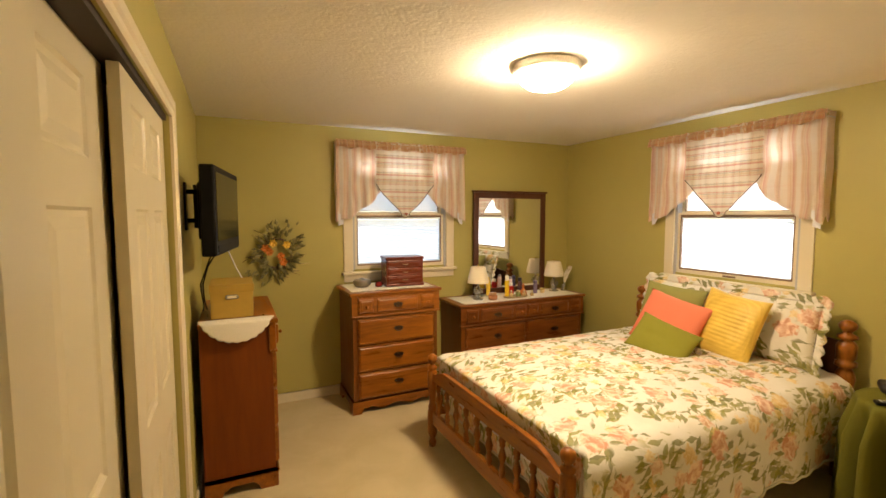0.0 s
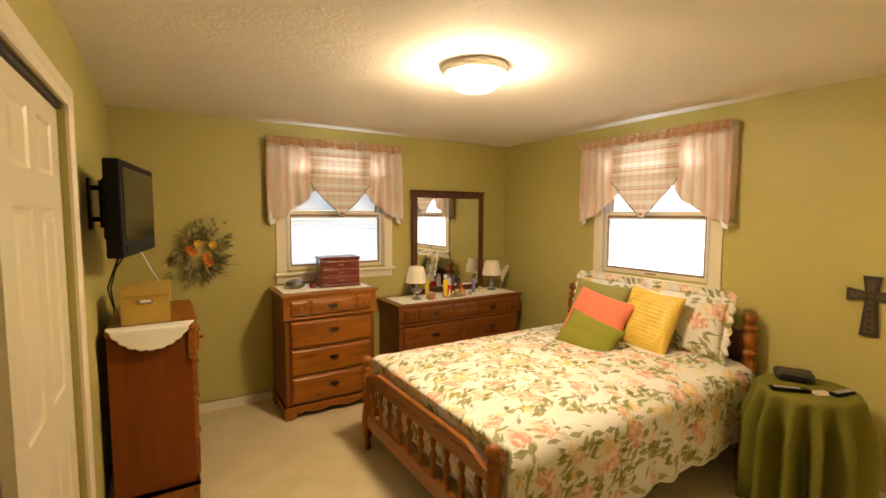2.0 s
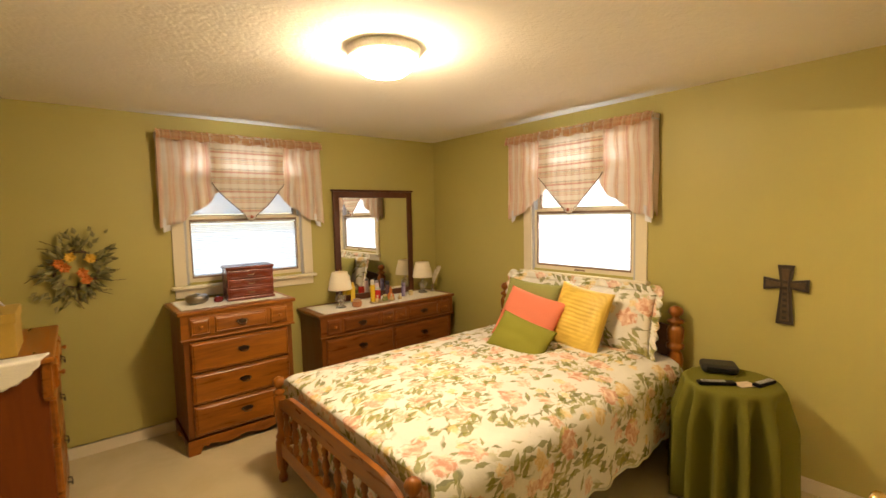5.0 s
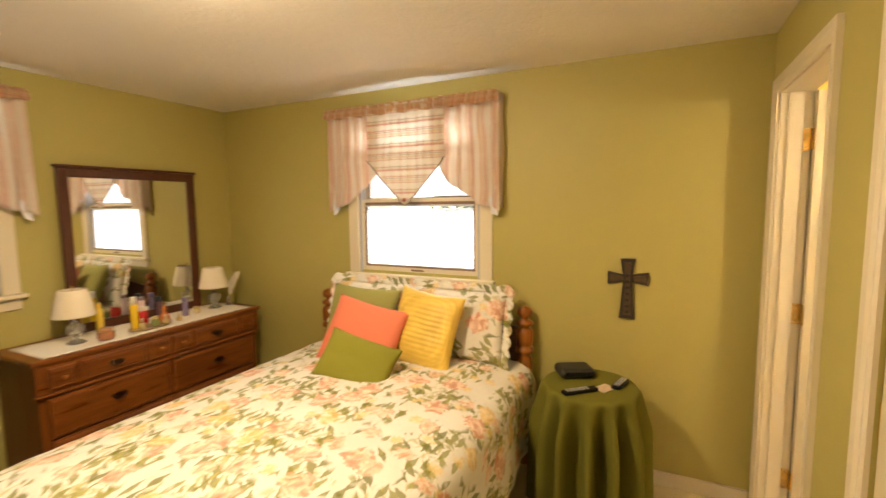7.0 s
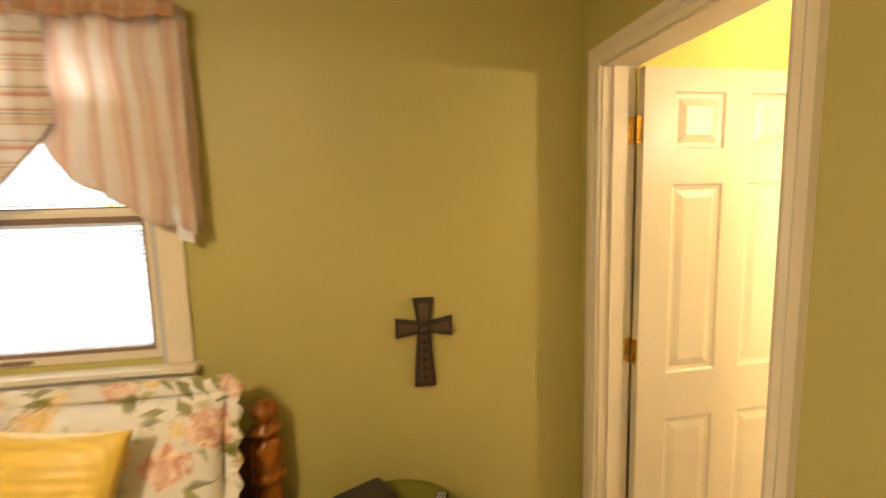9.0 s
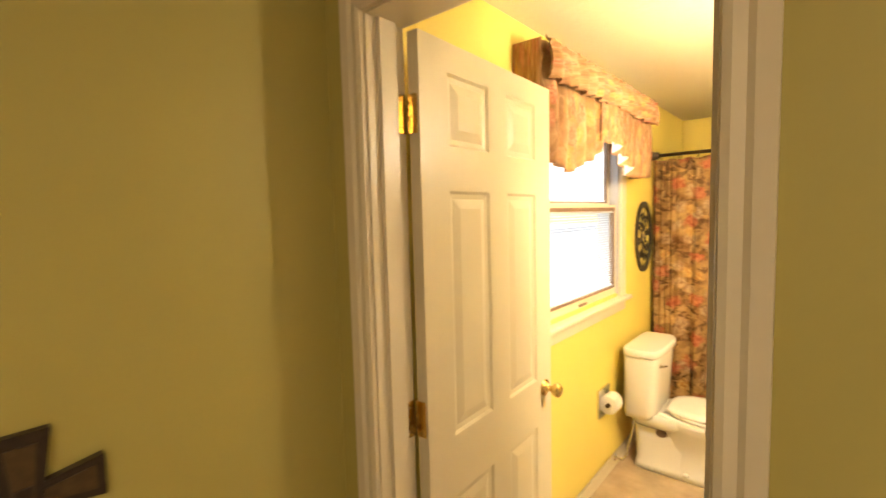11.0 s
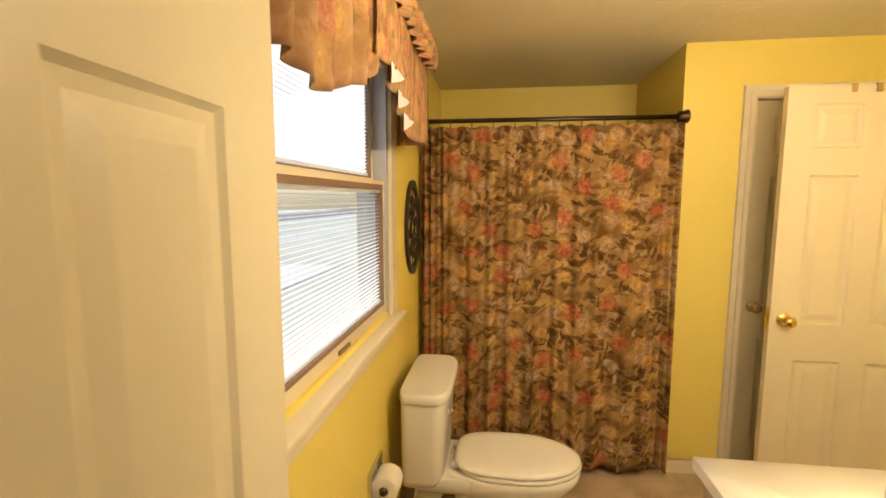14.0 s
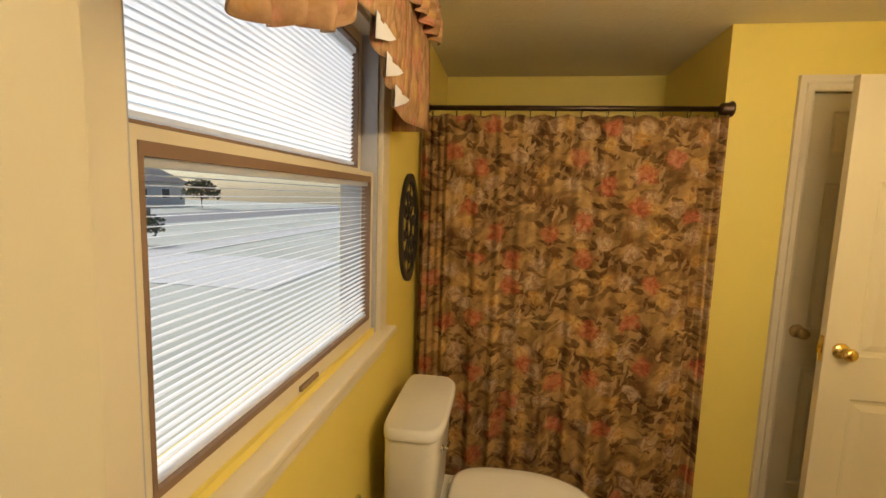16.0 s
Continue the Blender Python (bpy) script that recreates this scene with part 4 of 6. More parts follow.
def quilt_at(u, v):
    """The quilt lies on the mattress and hangs down at the foot and both sides."""
    ax, ay = QX0 - 0.42 + (QX1 - QX0 + 0.42) * u, QY0 - 0.50 + (QY1 - QY0 + 1.0) * v
    ox, oy = max(0.0, QX0 - ax), max(0.0, QY0 - ay, ay - QY1)
    side = -1 if ay < QY0 else 1
    over = max(ox, oy) + 0.18 * min(ox, oy)
    cx, cy = max(ax, QX0), min(max(ay, QY0), QY1)
    r = 0.13
    if over <= 0:
        edge = min(cx - QX0, cy - QY0, QY1 - cy)
        k = min(1.0, edge / 0.40)
        z = QZ + 0.048 * k * (2 - k) + 0.010 * noise.noise(Vector((ax * 3.1, ay * 3.1, 2.0))) + 0.004 * noise.noise(Vector((ax * 12, ay * 12, 5.0)))
        return (cx, cy, z)
    tot = math.hypot(ox, oy)
    dx, dy = -ox / tot, side * oy / tot
    a = min(over / r, math.pi / 2)
    out, fall = r * math.sin(a), r * (1 - math.cos(a))
    rest = max(0.0, over - r * math.pi / 2)
    along = (ax if oy >= ox else ay)
    wave = 0.016 * math.sin(along * 17 + 1.7 * math.sin(along * 5)) * min(1, rest / 0.25)
    scal = 0.016 * abs(math.sin(along * 21)) if rest > 0.24 else 0
    if ox > oy:
        out = min(out, 0.062)
        wave *= 0.2
    return (cx + dx * (out + wave), cy + dy * (out + wave + 0.05 * rest), QZ - fall - rest - scal + 0.006 * noise.noise(Vector((ax * 9, ay * 9, 1.0))))


bm = bmesh.new()
sheet(bm, 110, 120, quilt_at)
quilt = thing("quilt", "cream quilt printed with pink roses and green leaves on the bed", "quilt")
thicken(part("cover", bm, QUILT, quilt), 0.012, -1.0)
for line in ([quilt_at(i / 110, 0) for i in range(111)], [quilt_at(i / 110, 1) for i in range(111)], [quilt_at(0, i / 120) for i in range(121)]):
    part("hem", tube(bmesh.new(), line, 0.007, 6), QUILT, quilt, "scalloped bound hem")


def cushion(name, label, w, h, t, m, material, ruffle=0.0, pleats=0, group="pillows on the bed"):
    """A stuffed cushion in its own x-z plane, front at -y; ruffle adds a scalloped edge."""
    bm = bmesh.new()
    for s in (-1, 1):
        def f(u, v, s=s):
            a, b = 2 * u - 1, 2 * v - 1
            fat = ((1 - abs(a) ** 2.6) * (1 - abs(b) ** 2.6)) ** 0.55
            pinch = 1 - 0.07 * ((1 - abs(a) ** 2) * abs(b) ** 6 + (1 - abs(b) ** 2) * abs(a) ** 6)
            crease = 0.006 * noise.noise(Vector((a * 2.2, b * 2.2, 7.0 * s + w * 10)))
            if pleats:
                crease += 0.0018 * math.sin(v * pleats * 2 * math.pi) * fat
            return (a * w / 2 * pinch, s * (t / 2 * fat + crease * fat), h / 2 + b * h / 2 * pinch)
        sheet(bm, 30, 30 if not pleats else 90, f)
    bmesh.ops.remove_doubles(bm, verts=bm.verts[:], dist=0.0008)
    if not ruffle:
        return solid(name, bm, material, label, "pillow", m, group)
    ob = thing(name, label, "pillow", m, group)
    part("cover", bm, material, ob)
    bm = bmesh.new()

    def g(u, v):
        k = u * 4
        side, q = int(min(k, 3.999)), k - int(min(k, 3.999))
        cs = [(-1, -1), (1, -1), (1, 1), (-1, 1), (-1, -1)]
        a = cs[side][0] + (cs[side + 1][0] - cs[side][0]) * q
        b = cs[side][1] + (cs[side + 1][1] - cs[side][1]) * q
        n = round(w / 0.09)
        o = v * ruffle * (0.75 + 0.45 * abs(math.sin(q * n * math.pi)))
        big = max(abs(a), abs(b))
        wav = 0.010 * math.sin(q * n * 2 * math.pi) * v
        return (a * (w / 2 * 0.95) + o * (a if abs(a) == big else a * 0.9), wav, h / 2 + b * (h / 2 * 0.95) + o * (b if abs(b) == big else b * 0.9))
    sheet(bm, 160, 4, g)
    ruf = part("ruffle", bm, material, ob, "scalloped quilted edge")
    thicken(ruf, 0.006)
    return ob


# turn: the cushion's face looks towards -x with rz = -90; rx leans it back
cushion("pillow_sham", "floral quilted pillow sham with a scalloped edge", 0.64, 0.45, 0.18, pose(3.44, 1.80, 0.665, 0, 0, -90) @ pose(0, 0, 0, -14, 0, 0), SHAM, 0.045)
cushion("pillow_sham", "floral quilted pillow sham with a scalloped edge", 0.64, 0.45, 0.18, pose(3.46, 2.46, 0.665, 0, 0, -90) @ pose(0, 0, 0, -12, 0, 0), SHAM, 0.045)
cushion("throw_pillow", "large sage green cotton pillow behind the coral one", 0.50, 0.46, 0.15, pose(3.28, 2.44, 0.66, 0, 0, -84) @ pose(0, 0, 0, -22, 3, 0), plain("pale_sage_cotton", (0.30, 0.29, 0.095), 0.9, 0.15, 300, 0.4, 0.1))
cushion("throw_pillow", "pleated golden yellow silk pillow", 0.44, 0.46, 0.15, pose(3.22, 1.95, 0.675, 0, 0, -94) @ pose(0, 0, 0, -20, 6, 0), yellow_silk(), pleats=16)
cushion("throw_pillow", "coral pink cotton pillow", 0.52, 0.42, 0.15, pose(3.07, 2.31, 0.66, 0, 0, -90) @ pose(0, 0, 0, -28, 9, 0), PINK_PILLOW)
cushion("throw_pillow", "small moss green oblong pillow in front", 0.45, 0.29, 0.13, pose(2.86, 2.18, 0.65, 0, 0, -84) @ pose(0, 0, 0, -36, 13, 0), GREEN_PILLOW)


# ---- round table with a cloth ----
TX, TY, TR, TH = 3.36, 0.98, 0.234, 0.69
table = thing("side_table", "small round side table hidden under a cloth", "table", pose(TX, TY, 0))
part("tabletop", lathe(bmesh.new(), [(0, TH - 0.03), (TR - 0.012, TH - 0.03), (TR - 0.006, TH - 0.02), (TR - 0.008, TH - 0.008), (0, TH - 0.008)], 40), DARK, table)
part("pedestal", lathe(bmesh.new(), [(0, 0), (0.16, 0), (0.16, 0.03), (0.04, 0.06), (0.03, 0.3), (0.05, 0.5), (0.03, TH - 0.03), (0, TH - 0.03)], 24), DARK, table)
bm = bmesh.new()


def cloth(u, v):
    a = 2 * math.pi * u
    k = v * (TR + 0.70)
    if k < TR:
        return (k * math.cos(a), k * math.sin(a), TH - 0.004 + 0.002 * noise.noise(Vector((k * 6, a, 0))))
    d = k - TR
    fold = (0.5 + 0.5 * math.sin(a * 12 + 1.3 * math.sin(a * 2) + 0.6 * math.sin(a * 5))) ** 1.3
    r = TR + 0.010 + min(1, d / 0.22) * (-0.075 + 0.135 * fold) + 0.035 * d
    z = TH - 0.004 - max(0.0, d - 0.006)
    return (r * math.cos(a), r * math.sin(a), max(0.006, z))


sheet(bm, 160, 44, cloth)
bmesh.ops.remove_doubles(bm, verts=bm.verts[:], dist=0.0005)
tc = solid("tablecloth", bm, SAGE_CLOTH, "olive green floor-length cloth hanging in folds over the round table", "tablecloth", pose(TX, TY, 0))


def remote(name, label, m, l=0.17):
    ob = thing(name, label, "remote control", m, "remote controls on the table")
    part("case", one_box(-l / 2, -0.022, 0, l / 2, 0.022, 0.018, bevel=0.006, segments=2), BLACK, ob)
    for i in range(7):
        for j in range(3):
            part("button", one_box(-l / 2 + 0.02 + i * 0.018, -0.014 + j * 0.011, 0.017, -l / 2 + 0.03 + i * 0.018, -0.007 + j * 0.011, 0.020), GREY_KEY, ob)
    return ob


box_top = TH - 0.001
stb = thing("cable_box", "small black set-top box on the tablecloth", "set-top box", pose(3.45, 1.075, box_top, 0, 0, -62))
part("case", one_box(-0.095, -0.068, 0.003, 0.095, 0.068, 0.054, bevel=0.022, segments=4), plain("charcoal_plastic", (0.022, 0.019, 0.014), 0.5, 0.2), stb)
part("front_panel", one_box(-0.07, -0.0705, 0.016, 0.07, -0.064, 0.040, bevel=0.002), plain("dark_glossy_front", (0.01, 0.01, 0.012), 0.12), stb, "glossy front panel")
remote("remote_control", "black remote control with grey buttons", pose(3.225, 1.01, box_top, 0, 0, -48), 0.19)
remote("remote_control", "black remote control lying crosswise", pose(3.40, 0.835, box_top, 0, 0, -15), 0.15)
note = solid("note_card", one_box(-0.05, -0.035, 0, 0.05, 0.035, 0.002), plain("printed_card", (0.62, 0.48, 0.36), 0.6, 0.4, 30), "small printed paper card between the remotes", "card", pose(3.325, 0.905, box_top, 0, 0, -30))


# ---- cross ----
cross = thing("wall_cross", "dark flared wooden cross with a carved inlay on the wall", "cross", pose(E - 0.002, 0.833, 1.135, 0, 0, -90))
CROSSM = plain("dark_carved_wood", (0.028, 0.018, 0.012), 0.45, 0.5, 70, 0.4)
part("upright", prism(bmesh.new(), [(-0.042, -0.17), (0.042, -0.17), (0.024, 0.06), (0.04, 0.175), (-0.04, 0.175), (-0.024, 0.06)], -0.018, 0.0), CROSSM, cross)
for s in (-1, 1):
    part("cross_arm", prism(bmesh.new(), [(s * 0.108, 0.025), (s * 0.024, 0.040), (s * 0.024, 0.085), (s * 0.108, 0.10)], -0.018, 0), CROSSM, cross)
INLAY = plain("bronze_inlay", (0.072, 0.044, 0.02), 0.4, 0.6, 60)
part("inlay", prism(bmesh.new(), [(-0.022, -0.15), (0.022, -0.15), (0.012, 0.06), (0.02, 0.155), (-0.02, 0.155), (-0.012, 0.06)], -0.0215, -0.016), INLAY, cross, "carved bronze-toned inlay")
for s in (-1, 1):
    part("inlay", prism(bmesh.new(), [(s * 0.095, 0.042), (s * 0.024, 0.052), (s * 0.024, 0.074), (s * 0.095, 0.085)], -0.0215, -0.016), INLAY, cross)
for i in range(7):
    part("relief", one_box(-0.011, -0.025, -0.14 + i * 0.035, 0.011, -0.021, -0.122 + i * 0.035, bevel=0.001), CROSSM, cross)


# ---- ceiling lamp ----
fix = thing("ceiling_light", "flush ceiling light with a bright frosted glass dome", "ceiling light", pose(1.77, 1.98, H))
part("pan", lathe(bmesh.new(), [(0, 0), (0.172, 0), (0.176, -0.006), (0.172, -0.034), (0.160, -0.044), (0.15, -0.040), (0, -0.034)], 40), plain("white_metal_rim", (0.78, 0.74, 0.67), 0.4), fix, "white metal rim")
dome = part("dome", lathe(bmesh.new(), [(0.152, -0.038), (0.150, -0.056), (0.136, -0.086), (0.10, -0.113), (0.05, -0.127), (0, -0.13)], 40), glow("lit_frosted_glass", (1.0, 0.755, 0.47), 54.0), fix, "glowing frosted glass dome")


# ---- television ----
tv = thing("television", "black flat television on a swivel wall bracket", "television", pose(0.183, 2.845, 1.446, 0, 0, -90 - 8.7) @ pose(0, 0, 0, 0, 0, 180))
# local x along the screen, screen looks to -y
tw, th_ = 0.728, 0.456
part("case", one_box(-tw / 2, -0.035, 0, tw / 2, 0.035, th_, bevel=0.012, segments=3), BLACK, tv)
part("screen", one_box(-tw / 2 + 0.035, -0.0375, 0.075, tw / 2 - 0.035, -0.034, th_ - 0.035), plain("dark_screen_glass", (0.006, 0.006, 0.005), 0.12, spec=0.15), tv, "dark glossy screen")
part("speaker_bar", one_box(-tw / 2 + 0.04, -0.039, 0.02, tw / 2 - 0.04, -0.034, 0.055, bevel=0.002), BLACK, tv)
part("back_housing", one_box(-tw / 2 + 0.12, 0.034, 0.08, tw / 2 - 0.12, 0.07, th_ - 0.08, bevel=0.01), BLACK, tv)
br = thing("tv_bracket", "black steel swivel bracket fixed to the wall", "wall bracket", pose(W, 2.86, 1.70))
part("wall_plate", one_box(0.001, -0.05, -0.13, 0.012, 0.05, 0.13, bevel=0.002), BLACK, br)
for z in (-0.09, 0.07):
    part("arm", one_box(0.012, -0.02, z, 0.111, 0.02, z + 0.025, bevel=0.004), BLACK, br)
part("pivot", lathe(bmesh.new(), [(0, -0.12), (0.016, -0.12), (0.016, 0.12), (0, 0.12)], 14, Matrix.Translation((0.06, 0.0, 0))), BLACK, br)
cab = thing("tv_cable", "dark cables hanging from the television", "cable")
part("cable", tube(bmesh.new(), [(0.14, 2.62, 1.47), (0.10, 2.66, 1.36), (0.07, 2.75, 1.28), (0.06, 2.95, 1.20), (0.055, 3.18, 1.10), (0.05, 3.22, 1.045)], 0.004), BLACK, cab)
part("cable", tube(bmesh.new(), [(0.165, 2.68, 1.47), (0.11, 2.70, 1.38), (0.078, 2.80, 1.27), (0.07, 3.0, 1.15), (0.07, 3.25, 1.045)], 0.004), BLACK, cab)
part("cable", tube(bmesh.new(), [(0.20, 2.9, 1.47), (0.25, 3.1, 1.32), (0.30, 3.25, 1.20), (0.30, 3.35, 1.06)], 0.0035), LINING, cab, "white cable")


# ---- storage box ----
sb = thing("storage_box", "mustard coloured cardboard storage box with a lid", "box", pose(0.10, 2.90, 1.045))
MUST = plain("mustard_card", (0.42, 0.27, 0.045), 0.6, 0.08, 30)
part("body", one_box(0.005, 0.005, 0, 0.235, 0.33, 0.165, bevel=0.003), MUST, sb)
part("lid", one_box(0, 0, 0.155, 0.24, 0.335, 0.2, bevel=0.003), MUST, sb)
bm = bmesh.new()
prism(bm, [(0.09, 0.115), (0.15, 0.115), (0.158, 0.125), (0.15, 0.14), (0.09, 0.14), (0.082, 0.125)], -0.001, 0.004)
part("label_holder", bm, CHROME, sb, "small metal label holder")
part("label_card", one_box(0.095, -0.0025, 0.120, 0.145, 0.0, 0.135), LINEN, sb)


# ---- wreath ----
wreath = thing("wreath", "leafy green wreath with orange and yellow flowers on the wall", "wreath", pose(0.57, N, 1.325))
LEAF = plain("grey_green_leaves", (0.22, 0.20, 0.075), 0.7, 0.5, 12)
LEAF_2 = plain("dark_leaves", (0.11, 0.105, 0.035), 0.7, 0.4, 12)
TWIG = plain("brown_twigs", (0.09, 0.05, 0.025), 0.8)
PETAL_O = plain("orange_petals", (0.62, 0.20, 0.035), 0.7, 0.3, 30)
PETAL_Y = plain("yellow_petals", (0.72, 0.46, 0.06), 0.7, 0.3, 30)
rnd = random.Random(4)
bm = bmesh.new()
for k in range(5):
    tube(bm, [((0.12 + 0.01 * math.sin(3 * a + k)) * math.cos(a), -0.02 + 0.012 * math.sin(5 * a + k), (0.13 + 0.01 * math.cos(4 * a + k)) * math.sin(a)) for a in (2 * math.pi * i / 24 for i in range(25))], 0.004, 5)
part("twig_ring", bm, TWIG, wreath)


def leaf(bm, at, d, l, w):
    d = Vector(d).normalized()
    s = d.cross(Vector((rnd.uniform(-1, 1), -1.5, rnd.uniform(-1, 1)))).normalized() * w
    up = d.cross(s).normalized() * w * 0.4
    p = Vector(at)
    v = [bm.verts.new(q) for q in (p, p + d * l * 0.35 + s + up, p + d * l, p + d * l * 0.35 - s + up, p + d * l * 0.5)]
    bm.faces.new((v[0], v[1], v[4])), bm.faces.new((v[1], v[2], v[4])), bm.faces.new((v[2], v[3], v[4])), bm.faces.new((v[3], v[0], v[4]))


for mat_l, count in ((LEAF, 105), (LEAF_2, 70)):
    bm = bmesh.new()
    for i in range(count):
        a = rnd.uniform(0, 2 * math.pi)
        far = 0.5 + 0.5 * math.cos(2 * a - 1.9)
        r = rnd.uniform(0.08, 0.16) + (0.16 * far * rnd.random() if rnd.random() < 0.6 else 0)
        p = Vector((r * 0.95 * math.cos(a), -rnd.uniform(0.012, 0.06), r * 1.05 * math.sin(a)))
        leaf(bm, p, (math.cos(a + rnd.uniform(-0.9, 0.9)), rnd.uniform(-0.5, 0.0), math.sin(a + rnd.uniform(-0.9, 0.9))), rnd.uniform(0.04, 0.085), rnd.uniform(0.010, 0.019))
    tagged(part("leaves", bm, mat_l, wreath), kind="stuff")
for i in range(14):
    bm = bmesh.new()
    a = rnd.uniform(0, 2 * math.pi)
    r1 = rnd.uniform(0.22, 0.30)
    tube(bm, [(0.12 * math.cos(a), -0.02, 0.12 * math.sin(a)), (0.2 * math.cos(a + 0.1), -0.04, 0.2 * math.sin(a + 0.1)), (r1 * math.cos(a + 0.25), -0.03, r1 * math.sin(a + 0.25))], 0.0018, 4)
    part("sprig", bm, TWIG, wreath)
for i, (x, z, mt) in enumerate(((-0.03, 0.09, PETAL_Y), (0.08, 0.075, PETAL_Y), (0.03, -0.02, PETAL_O), (-0.06, 0.02, PETAL_O), (0.05, -0.07, PETAL_O), (-0.09, 0.05, PETAL_O))):
    bm = bmesh.new()
    for k in range(11):
        a = 2 * math.pi * k / 11 + i
        leaf(bm, (x, -0.06, z), (math.cos(a), -0.35 - 0.5 * (k % 2), math.sin(a)), 0.042, 0.016)
    part("flower", bm, mt, wreath, "orange silk flower" if mt is PETAL_O else "yellow silk flower")

# ---- valances in the bedroom ----
def valance(name, label, w, m):
    """A rod-pocket valance: two tapering side panels under a pointed plaid centre. x along the wall, y out into the room is -y."""
    ob = thing(name, label, "valance", m, "plaid window valances")
    top, rod = 2.315, 0.085

    def panel(part_name, a0, a1, low, mat_v, out, folds, lab="", deep=1.0, head=0.0, seed=0.0, flare=0.0):
        """Cloth from the rod down to low(u); gathered where it hangs from the rod, softer below."""
        bm = bmesh.new()
        nu, nv = max(30, int((a1 - a0) * 170)), 26
        uvs = bm.loops.layers.uv.verify()
        g = []
        for i in range(nu + 1):
            u = i / nu
            col = []
            zl = low(u)
            wide = math.sin(u * folds * 2 * math.pi + 1.6 * math.sin(u * 5 + seed) + seed) + 0.5 * math.sin(u * folds * 3.7 * math.pi + 2 * seed)
            tight = math.sin(u * folds * 11.3 + seed) + 0.6 * math.sin(u * folds * 19.7 + 1)
            for j in range(nv + 1):
                v = j / nv
                crest = 0.010 * noise.noise(Vector((u * folds * 4, seed, 3.0))) if j < 2 else 0.0
                z = top + crest - v * (top - zl)
                d = top - z
                soft = min(1.0, d / 0.45)
                pocket = 0.011 if 0.022 < d < 0.075 else (-0.004 if d < 0.1 else 0.0)
                gath = deep * (0.012 * wide * (0.35 + 0.9 * soft) + 0.0035 * tight * (1 - 0.75 * soft))
                x = a0 + (a1 - a0) * u + flare * v * v * (2 * u - 1) + 0.006 * noise.noise(Vector((u * 5, v * 4, seed)))
                col.append(bm.verts.new((x, -out - gath - pocket, z)))
            g.append(col)
        for i in range(nu):
            for j in range(nv):
                f = bm.faces.new((g[i][j], g[i + 1][j], g[i + 1][j + 1], g[i][j + 1]))
                f.smooth = True
                for loop, (a, b) in zip(f.loops, ((i, j), (i + 1, j), (i + 1, j + 1), (i, j + 1))):
                    v = g[a][b]
                    loop[uvs].uv = ((a0 + (a1 - a0) * a / nu) * 1.25 + 0.02 * noise.noise(v.co * 6), v.co.z)
        hem = [tuple(c[-1].co) for c in g]
        thicken(part(part_name, bm, mat_v, ob, lab), 0.002)
        return hem

    s = 0.36 * w

    def left(u):
        rise = 0.40 * u + 0.60 * u ** 2.4
        return 1.585 + (1.945 - 1.585) * rise + 0.010 * math.sin(u * 16)

    def mid(u):
        q = abs(2 * u - 1)
        if q < 0.15:
            return 1.628 + 0.030 * (q / 0.15) ** 2
        k = (q - 0.15) / 0.85
        return 1.672 + (1.935 - 1.672) * (0.78 * k + 0.22 * k * k)

    panel("side_panel", 0, s, left, STRIPE, rod, 3.5, "striped tapering side panel", seed=w, flare=0.012)
    panel("side_panel", w - s, w, lambda u: left(1 - u), STRIPE, rod, 3.5, "striped tapering side panel", seed=2.1 + w, flare=0.012)
    edge = panel("centre_panel", w * 0.275, w * 0.725, mid, PLAID, rod + 0.030, 3.0, "pointed plaid centre panel", 0.5, seed=1.0)
    panel("header", -0.004, w + 0.004, lambda u: 2.245 + 0.006 * math.sin(u * 47), HEADER, rod + 0.034, 19, "gathered rose header on the rod", 0.9, seed=0.6)
    bm = bmesh.new()
    tube(bm, [(a, y - 0.004, z) for a, y, z in edge], 0.0035, 6)
    part("binding", bm, EDGE, ob, "dark corded edge")
    bm = bmesh.new()
    lathe(bm, [(0, 0), (0.013, 0), (0.014, 0.003), (0.009, 0.006), (0, 0.005)], 16, Matrix.Translation((w / 2, -rod - 0.042, 1.662)) @ Matrix.Rotation(radians(90), 4, "X"))
    part("button", bm, ROSEBTN, ob, "round wooden button")
    # returns to the wall, with the white lining showing at the tips
    for a, sgn in ((0.0, 1), (w, -1)):
        bm = bmesh.new()

        def f(u, v, a=a, sgn=sgn):
            return (a + sgn * 0.004 * math.sin(v * 9), -u * rod, top - 0.01 - v * (top - 1.63 + 0.02 * math.sin(u * 9)))
        sheet(bm, 10, 14, f)
        thicken(part("return", bm, STRIPE, ob), 0.002)
        bm = bmesh.new()
        tip = [(a + sgn * 0.012, -rod + 0.012, 1.66), (a + sgn * 0.12, -rod + 0.02, 1.70), (a + sgn * 0.092, -rod + 0.004, 1.628), (a + sgn * 0.062, -rod + 0.02, 1.622), (a + sgn * 0.055, -rod + 0.002, 1.572), (a + sgn * 0.012, -rod + 0.012, 1.556)]
        bm.faces.new([bm.verts.new(q) for q in tip])
        thicken(part("lining", bm, LINING, ob, "white lining turned out at the tip"), 0.002)
    part("rod", tube(bmesh.new(), [(0.004, -0.002, 2.27), (0.004, -rod + 0.012, 2.27), (0.02, -rod + 0.004, 2.27), (w - 0.02, -rod + 0.004, 2.27), (w - 0.004, -rod + 0.012, 2.27), (w - 0.004, -0.002, 2.27)], 0.006), LINING, ob, "white curtain rod")
    return ob


ROSEBTN = plain("rose_brown_button", (0.45, 0.14, 0.08), 0.4)
valance("valance", "rose striped and plaid valance over the chest window", 1.27, pose(1.08, N, 0))
valance("valance", "rose striped and plaid valance over the bed window", 1.31, pose(E, 2.89, 0, 0, 0, -90))


